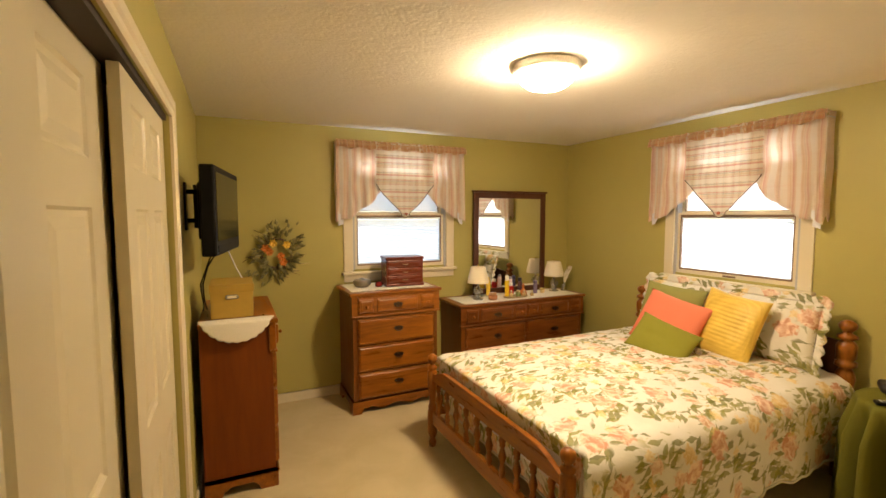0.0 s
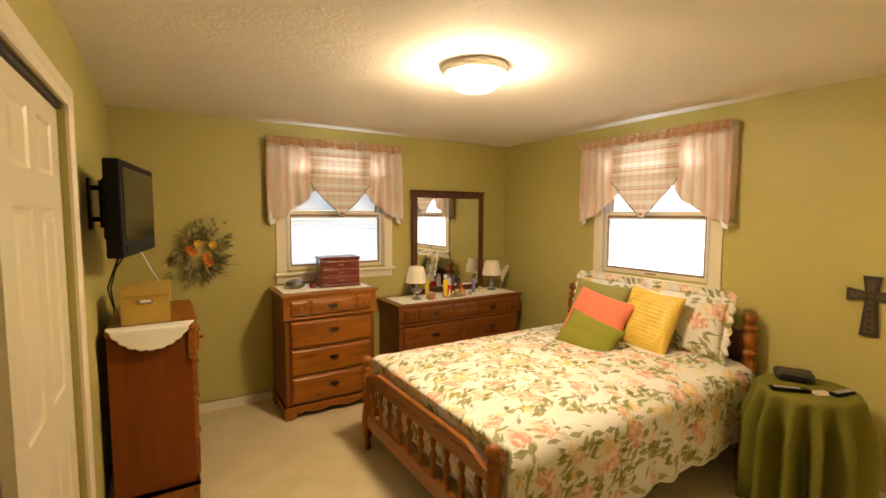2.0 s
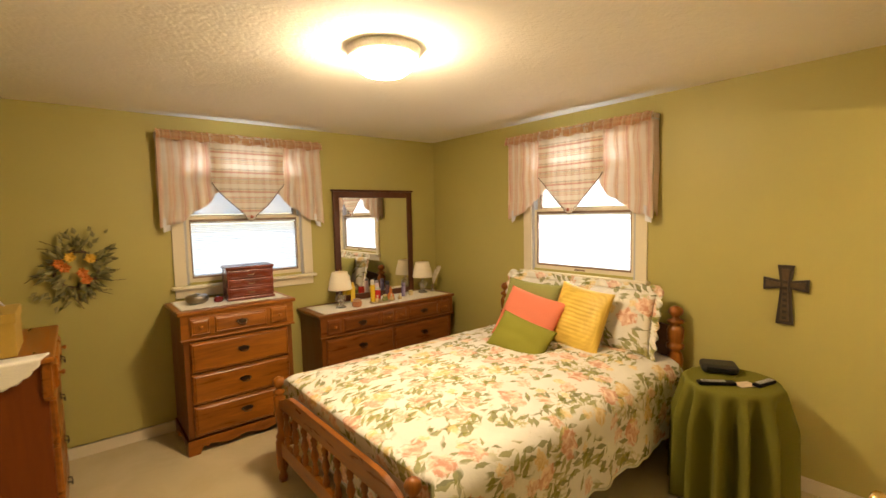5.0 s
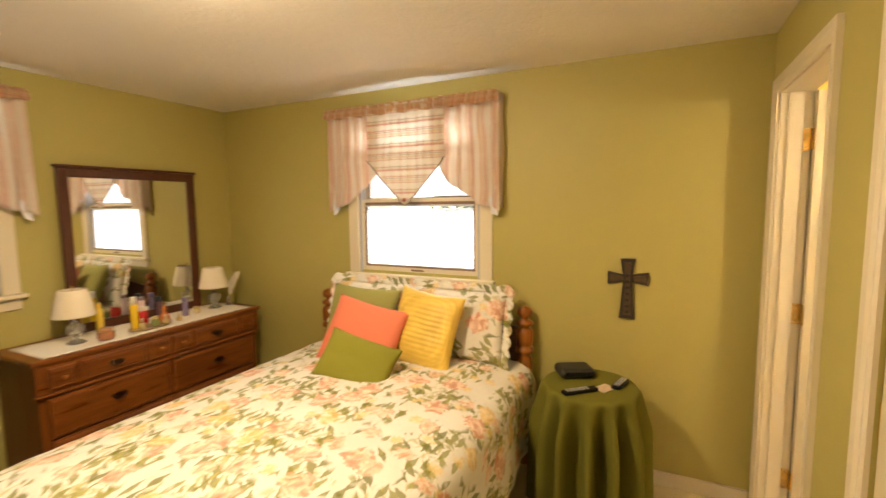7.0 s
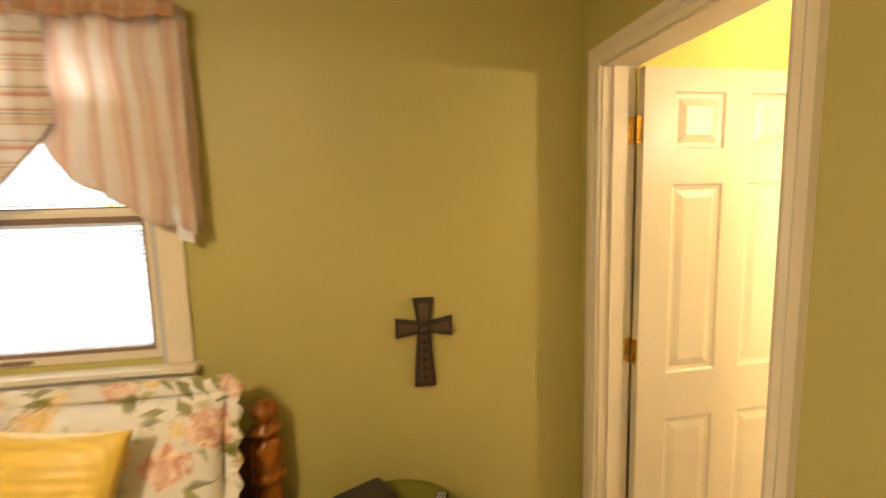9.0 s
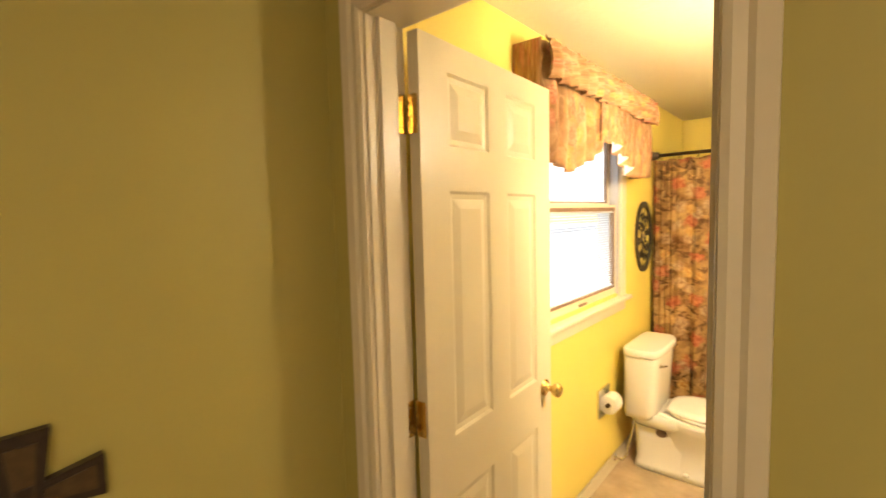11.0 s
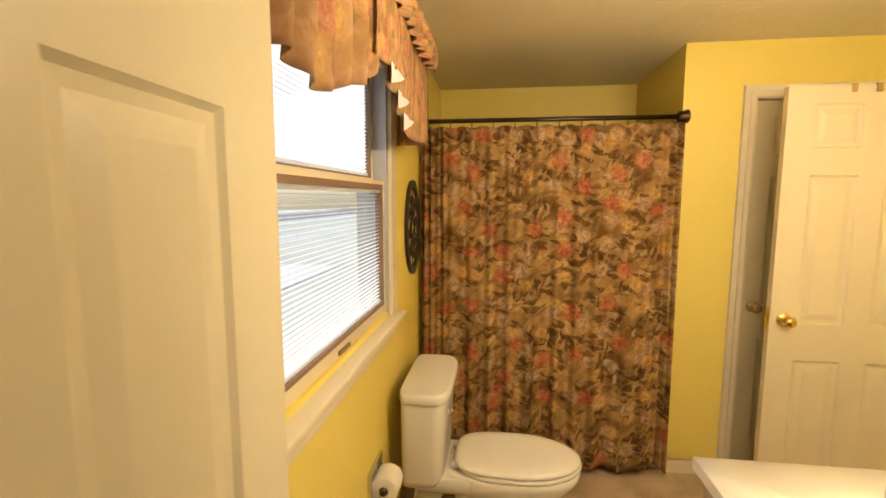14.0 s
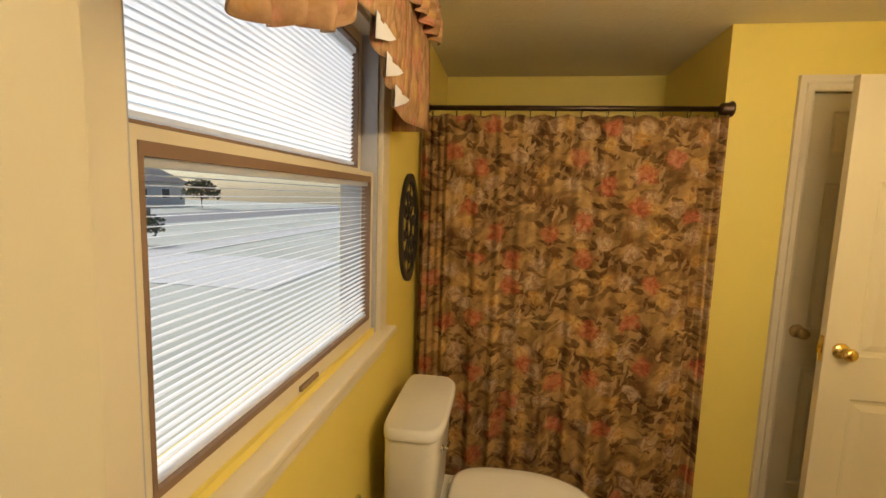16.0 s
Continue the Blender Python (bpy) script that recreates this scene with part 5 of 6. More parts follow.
# ---- things on the dresser and the chest ----
def table_lamp(name, label, m):
    ob = thing(name, label, "table lamp", m, "lamps on the dresser")
    part("base", lathe(bmesh.new(), [(0, 0), (0.048, 0), (0.05, 0.006), (0.03, 0.016), (0.014, 0.03), (0.028, 0.045), (0.03, 0.06), (0.014, 0.075), (0.022, 0.10), (0.026, 0.115), (0.01, 0.135), (0.01, 0.17), (0, 0.17)], 20), CUT_GLASS, ob, "cut glass base")
    for k in range(9):
        a = 2 * math.pi * k / 9
        part("prism_drop", lathe(bmesh.new(), [(0, 0.06), (0.004, 0.066), (0.006, 0.085), (0.002, 0.112), (0, 0.114)], 6, Matrix.Translation((0.042 * math.cos(a), 0.042 * math.sin(a), 0))), CUT_GLASS, ob)
    bm = bmesh.new()
    rows = [(0.105, 0.165), (0.104, 0.172), (0.094, 0.23), (0.072, 0.315), (0.068, 0.322)]
    lathe(bm, rows, 40)
    for v in bm.verts:
        r = math.hypot(v.co.x, v.co.y)
        k = 1 + 0.012 * math.sin(math.atan2(v.co.y, v.co.x) * 20)
        v.co.x, v.co.y = v.co.x * k, v.co.y * k
    sh = part("shade", bm, LINEN, ob, "pleated ivory shade")
    thicken(sh, 0.002)
    part("finial", lathe(bmesh.new(), [(0, 0.30), (0.003, 0.30), (0.003, 0.33), (0.007, 0.337), (0.004, 0.345), (0, 0.346)], 10), BRASS, ob)
    return ob


cg = Nodes("cut_glass", 0.05)
cg.colour((0.9, 0.9, 0.88)).set("Transmission Weight", 0.85)
CUT_GLASS = cg.mat
DT = 0.826
table_lamp("table_lamp", "small glass table lamp with an ivory shade on the dresser", pose(2.395, 3.80, DT))
table_lamp("table_lamp", "small glass table lamp with an ivory shade beside the mirror", pose(3.385, 3.88, DT))


def bottle(name, label, x, y, rows, colour, cap=None, rough=0.25, z=DT, category="bottle"):
    ob = thing(name, label, category, pose(x, y, z), "toiletries on the dresser")
    part("body", lathe(bmesh.new(), rows, 18), plain(name + "_colour", colour, rough, 0.08), ob)
    if cap:
        h = rows[-1][1]
        part("cap", lathe(bmesh.new(), [(0, h - 0.004), (cap[0], h - 0.004), (cap[0], h + cap[1] - 0.003), (cap[0] - 0.002, h + cap[1]), (0, h + cap[1])], 16), plain(name + "_cap", cap[2], 0.3), ob)
    return ob


def can(r, h):
    return [(0, 0), (r - 0.002, 0), (r, 0.003), (r, h - 0.012), (r * 0.85, h - 0.004), (r * 0.5, h), (0, h)]


bottle("hair_spray", "tall yellow spray bottle with a white cap", 2.73, 3.80, can(0.023, 0.17), (0.80, 0.55, 0.03), (0.018, 0.045, (0.8, 0.78, 0.72)))
bottle("lotion_bottle", "yellow lotion bottle standing near the mirror", 2.60, 3.95, can(0.022, 0.16), (0.74, 0.52, 0.06), (0.012, 0.03, (0.75, 0.5, 0.05)))
bottle("red_bottle", "squat red bottle with a white lid", 2.83, 3.88, can(0.030, 0.095), (0.55, 0.03, 0.03), (0.018, 0.03, (0.75, 0.72, 0.68)))
bottle("spray_can", "white and pink spray can", 2.86, 3.94, can(0.022, 0.16), (0.72, 0.55, 0.58), (0.018, 0.02, (0.3, 0.25, 0.3)))
bottle("dark_bottle", "dark brown bottle with a black cap", 2.97, 3.92, can(0.026, 0.13), (0.10, 0.05, 0.06), (0.02, 0.035, (0.03, 0.03, 0.04)))
bottle("amber_bottle", "amber perfume bottle with a pointed stopper", 2.93, 3.80, [(0, 0), (0.035, 0), (0.038, 0.01), (0.03, 0.05), (0.012, 0.07), (0.01, 0.08), (0.016, 0.09), (0.006, 0.12), (0, 0.125)], (0.55, 0.18, 0.05))
bottle("deodorant", "lavender deodorant stick beside the mirror", 3.11, 3.84, can(0.021, 0.11), (0.24, 0.20, 0.34), (0.021, 0.03, (0.20, 0.17, 0.30)))
bottle("cream_jar", "small white cream jar", 3.20, 3.84, can(0.024, 0.035), (0.70, 0.58, 0.36), (0.025, 0.014, (0.55, 0.42, 0.16)))
bottle("green_jar", "small green glass jar", 2.84, 3.76, can(0.026, 0.05), (0.25, 0.28, 0.10), (0.02, 0.015, (0.55, 0.45, 0.2)))
bottle("copper_jar", "round copper coloured powder jar", 2.515, 3.72, [(0, 0), (0.035, 0), (0.045, 0.012), (0.045, 0.045), (0.03, 0.05), (0, 0.05)], (0.38, 0.16, 0.07), (0.036, 0.02, (0.45, 0.25, 0.12)))
tray = thing("vanity_tray", "oval mirrored tray with a gilt rim", "tray", pose(2.80, 3.745, DT, 0, 0, 0))
bm = lathe(bmesh.new(), [(0, 0.001), (0.10, 0.001), (0.11, 0.006), (0.112, 0.014), (0.106, 0.014), (0.10, 0.006), (0, 0.005)], 32)
bmesh.ops.scale(bm, vec=(1.25, 0.62, 1), verts=bm.verts[:])
part("tray_body", bm, DULL_BRASS, tray)
for k, (x, y, hgt) in enumerate(((2.74, 3.735, 0.05), (2.90, 3.74, 0.04), (3.0, 3.745, 0.035))):
    bottle("perfume_bottle", "small clear perfume bottle on the tray", x, y, [(0, 0), (0.018, 0), (0.02, 0.005), (0.019, hgt * 0.7), (0.006, hgt * 0.8), (0.006, hgt), (0, hgt)], (0.6, 0.45, 0.22), (0.009, 0.018, (0.6, 0.5, 0.3)), 0.1, DT + 0.007 if k < 2 else DT)
fv = thing("feather_vase", "white feather quill in a small glass holder", "feather", pose(3.50, 3.86, DT))
part("holder", lathe(bmesh.new(), [(0, 0), (0.025, 0), (0.026, 0.006), (0.01, 0.02), (0.014, 0.06), (0.01, 0.07), (0, 0.07)], 14), CUT_GLASS, fv)
bm = bmesh.new()
spine = [Vector((0.012 + 0.10 * t ** 1.6, 0, 0.05 + 0.23 * t - 0.03 * t * t)) for t in (i / 14 for i in range(15))]
tube(bm, spine, 0.0015, 5)
for i in range(2, 14):
    for sgn in (-1, 1):
        for k in range(3):
            leaf(bm, spine[i] + Vector((0, 0, k * 0.004)), (sgn * 0.7 + 0.3, rnd.uniform(-0.4, 0.4), 0.8), 0.045 * math.sin(math.pi * i / 15) + 0.012, 0.006)
part("feather", bm, plain("white_feather", (0.72, 0.66, 0.55), 0.9), fv)

jb = thing("jewellery_box", "cherry wood jewellery box with three drawers on the chest", "jewellery box", pose(1.44, 3.73, 1.026, 0, 0, -4))
part("body", one_box(0, 0.004, 0.012, 0.335, 0.21, 0.235, bevel=0.004), CHERRY, jb)
part("lid", one_box(-0.008, -0.006, 0.235, 0.343, 0.218, 0.258, bevel=0.007, segments=3), CHERRY, jb)
part("plinth", one_box(-0.008, -0.006, 0, 0.343, 0.218, 0.02, bevel=0.005), CHERRY, jb)
for k in range(3):
    d = part("drawer", raised(0.31, 0.062, 0.0125, 0.028 + k * 0.068, 0.004, 0.006), CHERRY, jb)
    bm = bmesh.new()
    tube(bm, [(0.145, -0.004, 0.06 + k * 0.068), (0.15, -0.012, 0.055 + k * 0.068), (0.185, -0.012, 0.055 + k * 0.068), (0.19, -0.004, 0.06 + k * 0.068)], 0.0028, 6)
    part("handle", bm, DULL_BRASS, d)
dish = thing("trinket_dish", "round pewter trinket dish with a lid", "dish", pose(1.25, 3.84, 1.026))
part("bowl", lathe(bmesh.new(), [(0, 0), (0.05, 0), (0.072, 0.015), (0.078, 0.04), (0.074, 0.045), (0, 0.045)], 28), metal("pewter", (0.30, 0.27, 0.22), 0.35), dish)
part("lid", lathe(bmesh.new(), [(0.076, 0.045), (0.078, 0.052), (0.06, 0.064), (0.02, 0.07), (0.012, 0.078), (0, 0.08)], 28), metal("pewter_lid", (0.34, 0.31, 0.26), 0.3), dish)
solid("red_trinket", lathe(bmesh.new(), [(0, 0), (0.028, 0), (0.034, 0.012), (0.028, 0.034), (0.012, 0.042), (0, 0.044)], 18), plain("dark_red_lacquer", (0.16, 0.012, 0.012), 0.25), "small dark red trinket pot", "pot", pose(1.385, 3.79, 1.026))

# ---- bathroom ----
# rod, rings and curtain
RY, RZ = -2.665, 2.04
rod = thing("shower_rod", "dark bronze shower rod with end flanges", "curtain rod", pose(0, 0, 0))
part("bar", tube(bmesh.new(), [(ALC_W + 0.012, RY, RZ), (E - 0.012, RY, RZ)], 0.0125, 14), BRONZE, rod)
for x, s in ((ALC_W + 0.001, 1), (E - 0.001, -1)):
    part("flange", lathe(bmesh.new(), [(0, 0), (0.034, 0), (0.036, 0.008), (0.028, 0.02), (0.028, 0.045), (0.018, 0.055), (0, 0.055)], 20, Matrix.Translation((x, RY, RZ)) @ Matrix.Rotation(radians(90 * s), 4, "Y")), BRONZE, rod)
curtain = thing("shower_curtain", "brown floral shower curtain hanging closed in soft folds", "shower curtain", pose(0, 0, 0))
CX0, CX1 = ALC_W + 0.015, E - 0.02


def curtain_at(u, v):
    x = CX0 + (CX1 - CX0) * u
    z0, z1 = 2.012, 0.055 + 0.018 * math.sin(u * 31) + 0.015 * math.sin(u * 12 + 1)
    ends = min(u, 1 - u)
    bunch = max(0.0, 1 - ends / 0.10)
    tight = 1.0 + 0.6 * bunch
    ph = u * 11.5 * 2 * math.pi
    amp = (0.005 + 0.011 * v) * tight
    y = RY + 0.028 * v + amp * math.sin(ph + 0.8 * math.sin(u * 17) + 0.4 * v) + 0.004 * math.sin(2.3 * ph + 1 + v) + 0.016 * bunch ** 0.5 * math.sin(u * 80 * math.pi)
    sag = 0.012 * (1 - v) ** 8 * (0.5 - 0.5 * math.cos(u * 24 * math.pi))
    return (x + 0.006 * math.cos(ph) * v, y, z0 + (z1 - z0) * v - sag)


bm = bmesh.new()
sheet(bm, 360, 40, curtain_at)
thicken(part("cloth", bm, SHOWER, curtain), 0.003)
ring = mesh_of("ring", tube(bmesh.new(), [(0, 0.020 * math.cos(a), 0.006 + 0.026 * math.sin(a)) for a in (2 * math.pi * i / 16 for i in range(17))], 0.0018, 5), BRONZE)
for i in range(12):
    part("ring", ring, None, curtain, "bronze curtain ring" if i == 0 else "", pose(CX0 + 0.05 + i * (CX1 - CX0 - 0.10) / 11, RY, RZ - 0.022))

tub = thing("bathtub", "white bathtub behind the curtain", "bathtub")
part("shell", one_box(ALC_W + 0.002, TUB_BACK + 0.002, 0.005, E - 0.002, -2.755, 0.40, bevel=0.03, segments=3), PORCELAIN, tub)

# toilet
toilet = thing("toilet", "white two-piece toilet with the lid down", "toilet", pose(E - 0.065, -2.085, 0.004))
# local: back at x = 0, bowl towards -x


def rounded(bm, rows, n=40, front=2.0):
    """Stacked egg-shaped rings: (z, back x, front x, half width, squareness)."""
    last = None
    for z, xb, xf, hw, p in rows:
        ringv = []
        for i in range(n):
            a = 2 * math.pi * i / n
            c, s = math.cos(a), math.sin(a)
            e = p if c > 0 else min(front, p)
            cx = (xb + xf) / 2
            rx = abs(xb - xf) / 2
            ringv.append(bm.verts.new((cx + rx * math.copysign(abs(c) ** (2 / e), c), hw * math.copysign(abs(s) ** (2 / e), s), z)))
        if last:
            for i in range(n):
                bm.faces.new((last[i], last[(i + 1) % n], ringv[(i + 1) % n], ringv[i])).smooth = True
        else:
            bm.faces.new(ringv[::-1])
        last = ringv
    bm.faces.new(last)
    return bm


part("bowl", rounded(bmesh.new(), [(0, -0.16, -0.66, 0.115, 3), (0.04, -0.165, -0.655, 0.112, 3), (0.06, -0.17, -0.63, 0.098, 3), (0.16, -0.17, -0.62, 0.10, 3), (0.24, -0.17, -0.68, 0.125, 2.6), (0.31, -0.16, -0.755, 0.165, 2.4),
                                   (0.355, -0.15, -0.785, 0.182, 2.4), (0.385, -0.15, -0.79, 0.184, 2.4), (0.392, -0.155, -0.785, 0.178, 2.4)], front=2.3), PORCELAIN, toilet)
part("tank", rounded(bmesh.new(), [(0.36, 0.0, -0.165, 0.205, 8), (0.40, 0.0, -0.185, 0.225, 8), (0.74, 0.0, -0.20, 0.238, 8), (0.755, 0.0, -0.20, 0.238, 8)], front=4.5), PORCELAIN, toilet)
part("tank_lid", rounded(bmesh.new(), [(0.756, 0.002, -0.212, 0.248, 7), (0.762, 0.004, -0.216, 0.252, 7), (0.79, 0.004, -0.216, 0.252, 7), (0.80, 0.0, -0.205, 0.243, 7)], front=4.5), PORCELAIN, toilet)
part("seat", rounded(bmesh.new(), [(0.394, -0.235, -0.79, 0.183, 3.0), (0.400, -0.23, -0.795, 0.187, 3.0), (0.410, -0.23, -0.795, 0.187, 3.0), (0.414, -0.235, -0.79, 0.183, 3.0)]), PORCELAIN, toilet)
part("lid", rounded(bmesh.new(), [(0.416, -0.225, -0.785, 0.180, 3.4), (0.420, -0.22, -0.79, 0.184, 3.4), (0.432, -0.22, -0.79, 0.184, 3.4), (0.440, -0.235, -0.765, 0.168, 3.4), (0.443, -0.27, -0.70, 0.13, 3.0)]), PORCELAIN, toilet)
for s in (-1, 1):
    part("seat_hinge", one_box(-0.24, s * 0.075 - 0.02, 0.392, -0.205, s * 0.075 + 0.02, 0.42, bevel=0.006), PORCELAIN, toilet)
    part("bolt_cap", lathe(bmesh.new(), [(0, 0), (0.016, 0), (0.015, 0.012), (0.008, 0.018), (0, 0.019)], 14, Matrix.Translation((-0.34, s * 0.112, 0.035))), PORCELAIN, toilet)
bm = bmesh.new()
lathe(bm, [(0, 0), (0.014, 0), (0.013, 0.008), (0, 0.012)], 14, Matrix.Translation((-0.20, 0.165, 0.70)) @ Matrix.Rotation(radians(-90), 4, "Y"))
tube(bm, [(-0.212, 0.165, 0.70), (-0.222, 0.15, 0.698), (-0.222, 0.10, 0.688)], 0.0055, 8)
part("flush_handle", bm, CHROME, toilet, "chrome flush lever")
part("deck", rounded(bmesh.new(), [(0.27, -0.03, -0.34, 0.10, 5), (0.31, -0.02, -0.40, 0.15, 5), (0.335, -0.015, -0.42, 0.165, 5), (0.378, -0.015, -0.42, 0.168, 5), (0.386, -0.02, -0.41, 0.162, 5)], front=3.0), PORCELAIN, toilet)
part("trapway", rounded(bmesh.new(), [(0, -0.03, -0.40, 0.118, 6), (0.04, -0.035, -0.40, 0.115, 6), (0.06, -0.04, -0.40, 0.098, 6), (0.20, -0.035, -0.40, 0.105, 6), (0.30, -0.03, -0.38, 0.11, 6)], front=3.0), PORCELAIN, toilet)
# closed brown disc on the pedestal: the recess's shade is put into its colour
part("hole_shade_disc", lathe(bmesh.new(), [(0, 0), (0.020, 0), (0.024, 0.002), (0.026, 0.0), (0.024, -0.004), (0, -0.004)], 20, Matrix.Translation((-0.20, 0.114, 0.262)) @ Matrix.Rotation(radians(-90), 4, "X") @ Matrix.Diagonal((1.25, 1, 1, 1))), plain("painted_hole_shade", (0.20, 0.13, 0.07), 0.5), toilet, "brown oval disc painted as the shade of a hole in the pedestal")
bm = bmesh.new()
tube(bm, [(-0.03, 0.30, 0.12), (-0.05, 0.285, 0.14), (-0.055, 0.26, 0.22), (-0.06, 0.20, 0.30), (-0.07, 0.18, 0.37)], 0.005, 8)
part("water_supply", bm, CHROME, toilet, "braided water supply line")
bm = bmesh.new()
lathe(bm, [(0, 0), (0.024, 0), (0.024, 0.004), (0.009, 0.006), (0.009, 0.05), (0, 0.05)], 14, Matrix.Translation((0.018, 0.30, 0.12)) @ Matrix.Rotation(radians(-90), 4, "Y"))
part("stop_valve", bm, CHROME, toilet, "chrome stop valve")

# paper holder set in the wall
ph = thing("toilet_paper_holder", "chrome recessed holder with a toilet paper roll", "paper holder", pose(E - 0.001, -1.70, 0.50))
bm = bmesh.new()
for q in ((-0.012, -0.085, -0.085, 0, 0.085, -0.065), (-0.012, -0.085, 0.065, 0, 0.085, 0.085), (-0.012, -0.085, -0.065, 0, -0.065, 0.065), (-0.012, 0.065, -0.065, 0, 0.085, 0.065)):
    box(bm, *q)
box(bm, -0.003, -0.065, -0.065, 0, 0.065, 0.065)
part("plate", bm, CHROME, ph, "chrome plate")
part("roll", lathe(bmesh.new(), [(0.018, -0.052), (0.052, -0.052), (0.054, -0.05), (0.054, 0.05), (0.052, 0.052), (0.018, 0.052), (0.018, -0.052)], 28, Matrix.Translation((-0.052, 0, 0)) @ Matrix.Rotation(radians(90), 4, "X")), plain("white_tissue", (0.8, 0.76, 0.68), 0.95, 0.04), ph, "white paper roll")
part("spindle", tube(bmesh.new(), [(-0.052, -0.064, 0), (-0.052, 0.064, 0)], 0.012, 10), BRONZE, ph)

# oval wall plaque
oval = thing("wall_plaque", "black oval openwork plaque with pale medallions", "wall decoration", pose(E - 0.002, -2.46, 1.455, 0, 0, -90))
OA, OB = 0.175, 0.25


def band(bm, a0, b0, a1, b1, d0, d1, n=48):
    rows = []
    for i in range(n):
        c, s = math.cos(2 * math.pi * i / n), math.sin(2 * math.pi * i / n)
        rows.append([bm.verts.new(p) for p in ((a0 * c, d0, b0 * s), (a1 * c, d0, b1 * s), (a1 * c, d1, b1 * s), (a0 * c, d1, b0 * s))])
    for i in range(n):
        r0, r1 = rows[i], rows[(i + 1) % n]
        for k in range(4):
            bm.faces.new((r0[k], r1[k], r1[(k + 1) % 4], r0[(k + 1) % 4]))
    return bm


part("rim", band(bmesh.new(), OA, OB, OA - 0.028, OB - 0.034, -0.016, 0), IRON, oval)
part("inner_ring", band(bmesh.new(), 0.05, 0.062, 0.038, 0.05, -0.012, -0.002), IRON, oval)
PALE = plain("pale_medallion", (0.55, 0.44, 0.22), 0.5)
for k in range(10):
    a = 2 * math.pi * k / 10 + 0.31
    c, s = math.cos(a), math.sin(a)
    part("spoke", tube(bmesh.new(), [(0.03 * c, -0.007, 0.055 * s), (0.09 * c + 0.012 * s, -0.009, 0.13 * s - 0.01 * c), ((OA - 0.025) * c, -0.007, (OB - 0.03) * s)], 0.0045, 6), IRON, oval)
for k in range(8):
    a = 2 * math.pi * k / 8 + 0.2
    part("scroll", band(bmesh.new(), 0.026, 0.026, 0.018, 0.018, -0.011, -0.003, 16), IRON, oval, m=pose(0.098 * math.cos(a), 0, 0.148 * math.sin(a)))
part("medallion", lathe(bmesh.new(), [(0, 0), (0.024, 0), (0.022, 0.006), (0.012, 0.01), (0, 0.011)], 18, Matrix.Rotation(radians(90), 4, "X")), PALE, oval, "pale centre medallion")

# bathroom valance
bv = thing("bath_valance", "rose brown floral valance with cascades over the bathroom window", "valance", pose(E, 0, 0))


def ruffled(name, y0, y1, top, low, out, folds, lab="", mat_v=None):
    bm = bmesh.new()

    def f(u, v):
        y = y0 + (y1 - y0) * u
        zl = low(u)
        z = top - v * (top - zl)
        wv = (0.018 * (0.3 + 0.7 * v)) * math.sin(u * folds * 2 * math.pi) + 0.006 * math.sin(u * folds * 5.1 + 2)
        head = 0.012 if 0.10 < v < 0.17 else 0.0
        return (-out - wv - head - 0.03 * math.sin(v * math.pi * 0.8), y, z + (0.006 * math.sin(u * folds * 9) if v == 0 else 0))
    sheet(bm, int(abs(y1 - y0) * 130), 26, f)
    thicken(part(name, bm, mat_v or BATH_VALANCE, bv, lab), 0.003)


VY0, VY1 = -2.16, -0.72
OUT = 0.12
ruffled("swag", -1.42, VY1, 2.33, lambda u: 1.832 + 0.19 * max(0.0, 1 - u * 1.9) ** 1.25 + 0.015 * math.sin(u * 15 + 1), OUT - 0.01, 7, "gathered floral swag")


def cascade():
    """A tail folded in zigzag plies: each longer than the one before, with pale lining on the turned-under faces."""
    fronts, backs = bmesh.new(), bmesh.new()

    def ply(bm, y0, y1, z0, z1, x0, x1, bow):
        def f(u, v):
            zl = z0 + (z1 - z0) * u + bow * math.sin(math.pi * u)
            fold = 0.008 * math.sin(u * 9 + y0 * 7) * (0.3 + 0.7 * v)
            return (x0 + (x1 - x0) * u - fold - 0.012 * math.sin(v * 2.4), y0 + (y1 - y0) * u, 2.24 - v * (2.24 - zl))
        sheet(bm, 16, 16, f)

    for k in range(4):
        y0, z0, x0 = -1.27 - 0.115 * k, 1.985 - 0.048 * k, -OUT - 0.030 + 0.008 * k
        y1 = VY0 + 0.01 if k == 3 else y0 - 0.30
        ply(fronts, y0, y1, z0, z0 + 0.012, x0, x0 - 0.012, -0.012)
        if k:
            flap = [(y0 + 0.012, z0 + 0.052), (y0 - 0.15, z0 + 0.046), (y0 - 0.10, z0 + 0.026), (y0 + 0.016, z0 - 0.006)]
            prism(backs, flap, x0 - 0.030, x0 - 0.028, axis="x")
    thicken(part("cascade", fronts, BATH_VALANCE, bv, "stepped floral cascade"), 0.002)
    part("lining", backs, LINING, bv, "white lining of the cascade")


cascade()
ruffled("header", VY0, VY1, 2.33, lambda u: 2.17 + 0.004 * math.sin(u * 40), OUT + 0.026, 17, "gathered header on the rod")
for y in (VY0, VY1):
    bm = bmesh.new()
    sheet(bm, 6, 10, lambda u, v, y=y: (-(OUT + 0.01) * u, y + 0.005 * math.sin(v * 8), 2.33 - 0.48 * v))
    thicken(part("return", bm, BATH_VALANCE, bv), 0.003)
part("rod", tube(bmesh.new(), [(-0.002, VY0 + 0.02, 2.265), (-0.095, VY0 + 0.02, 2.265), (-0.095, VY1 - 0.02, 2.265), (-0.002, VY1 - 0.02, 2.265)], 0.007), BRONZE, bv)

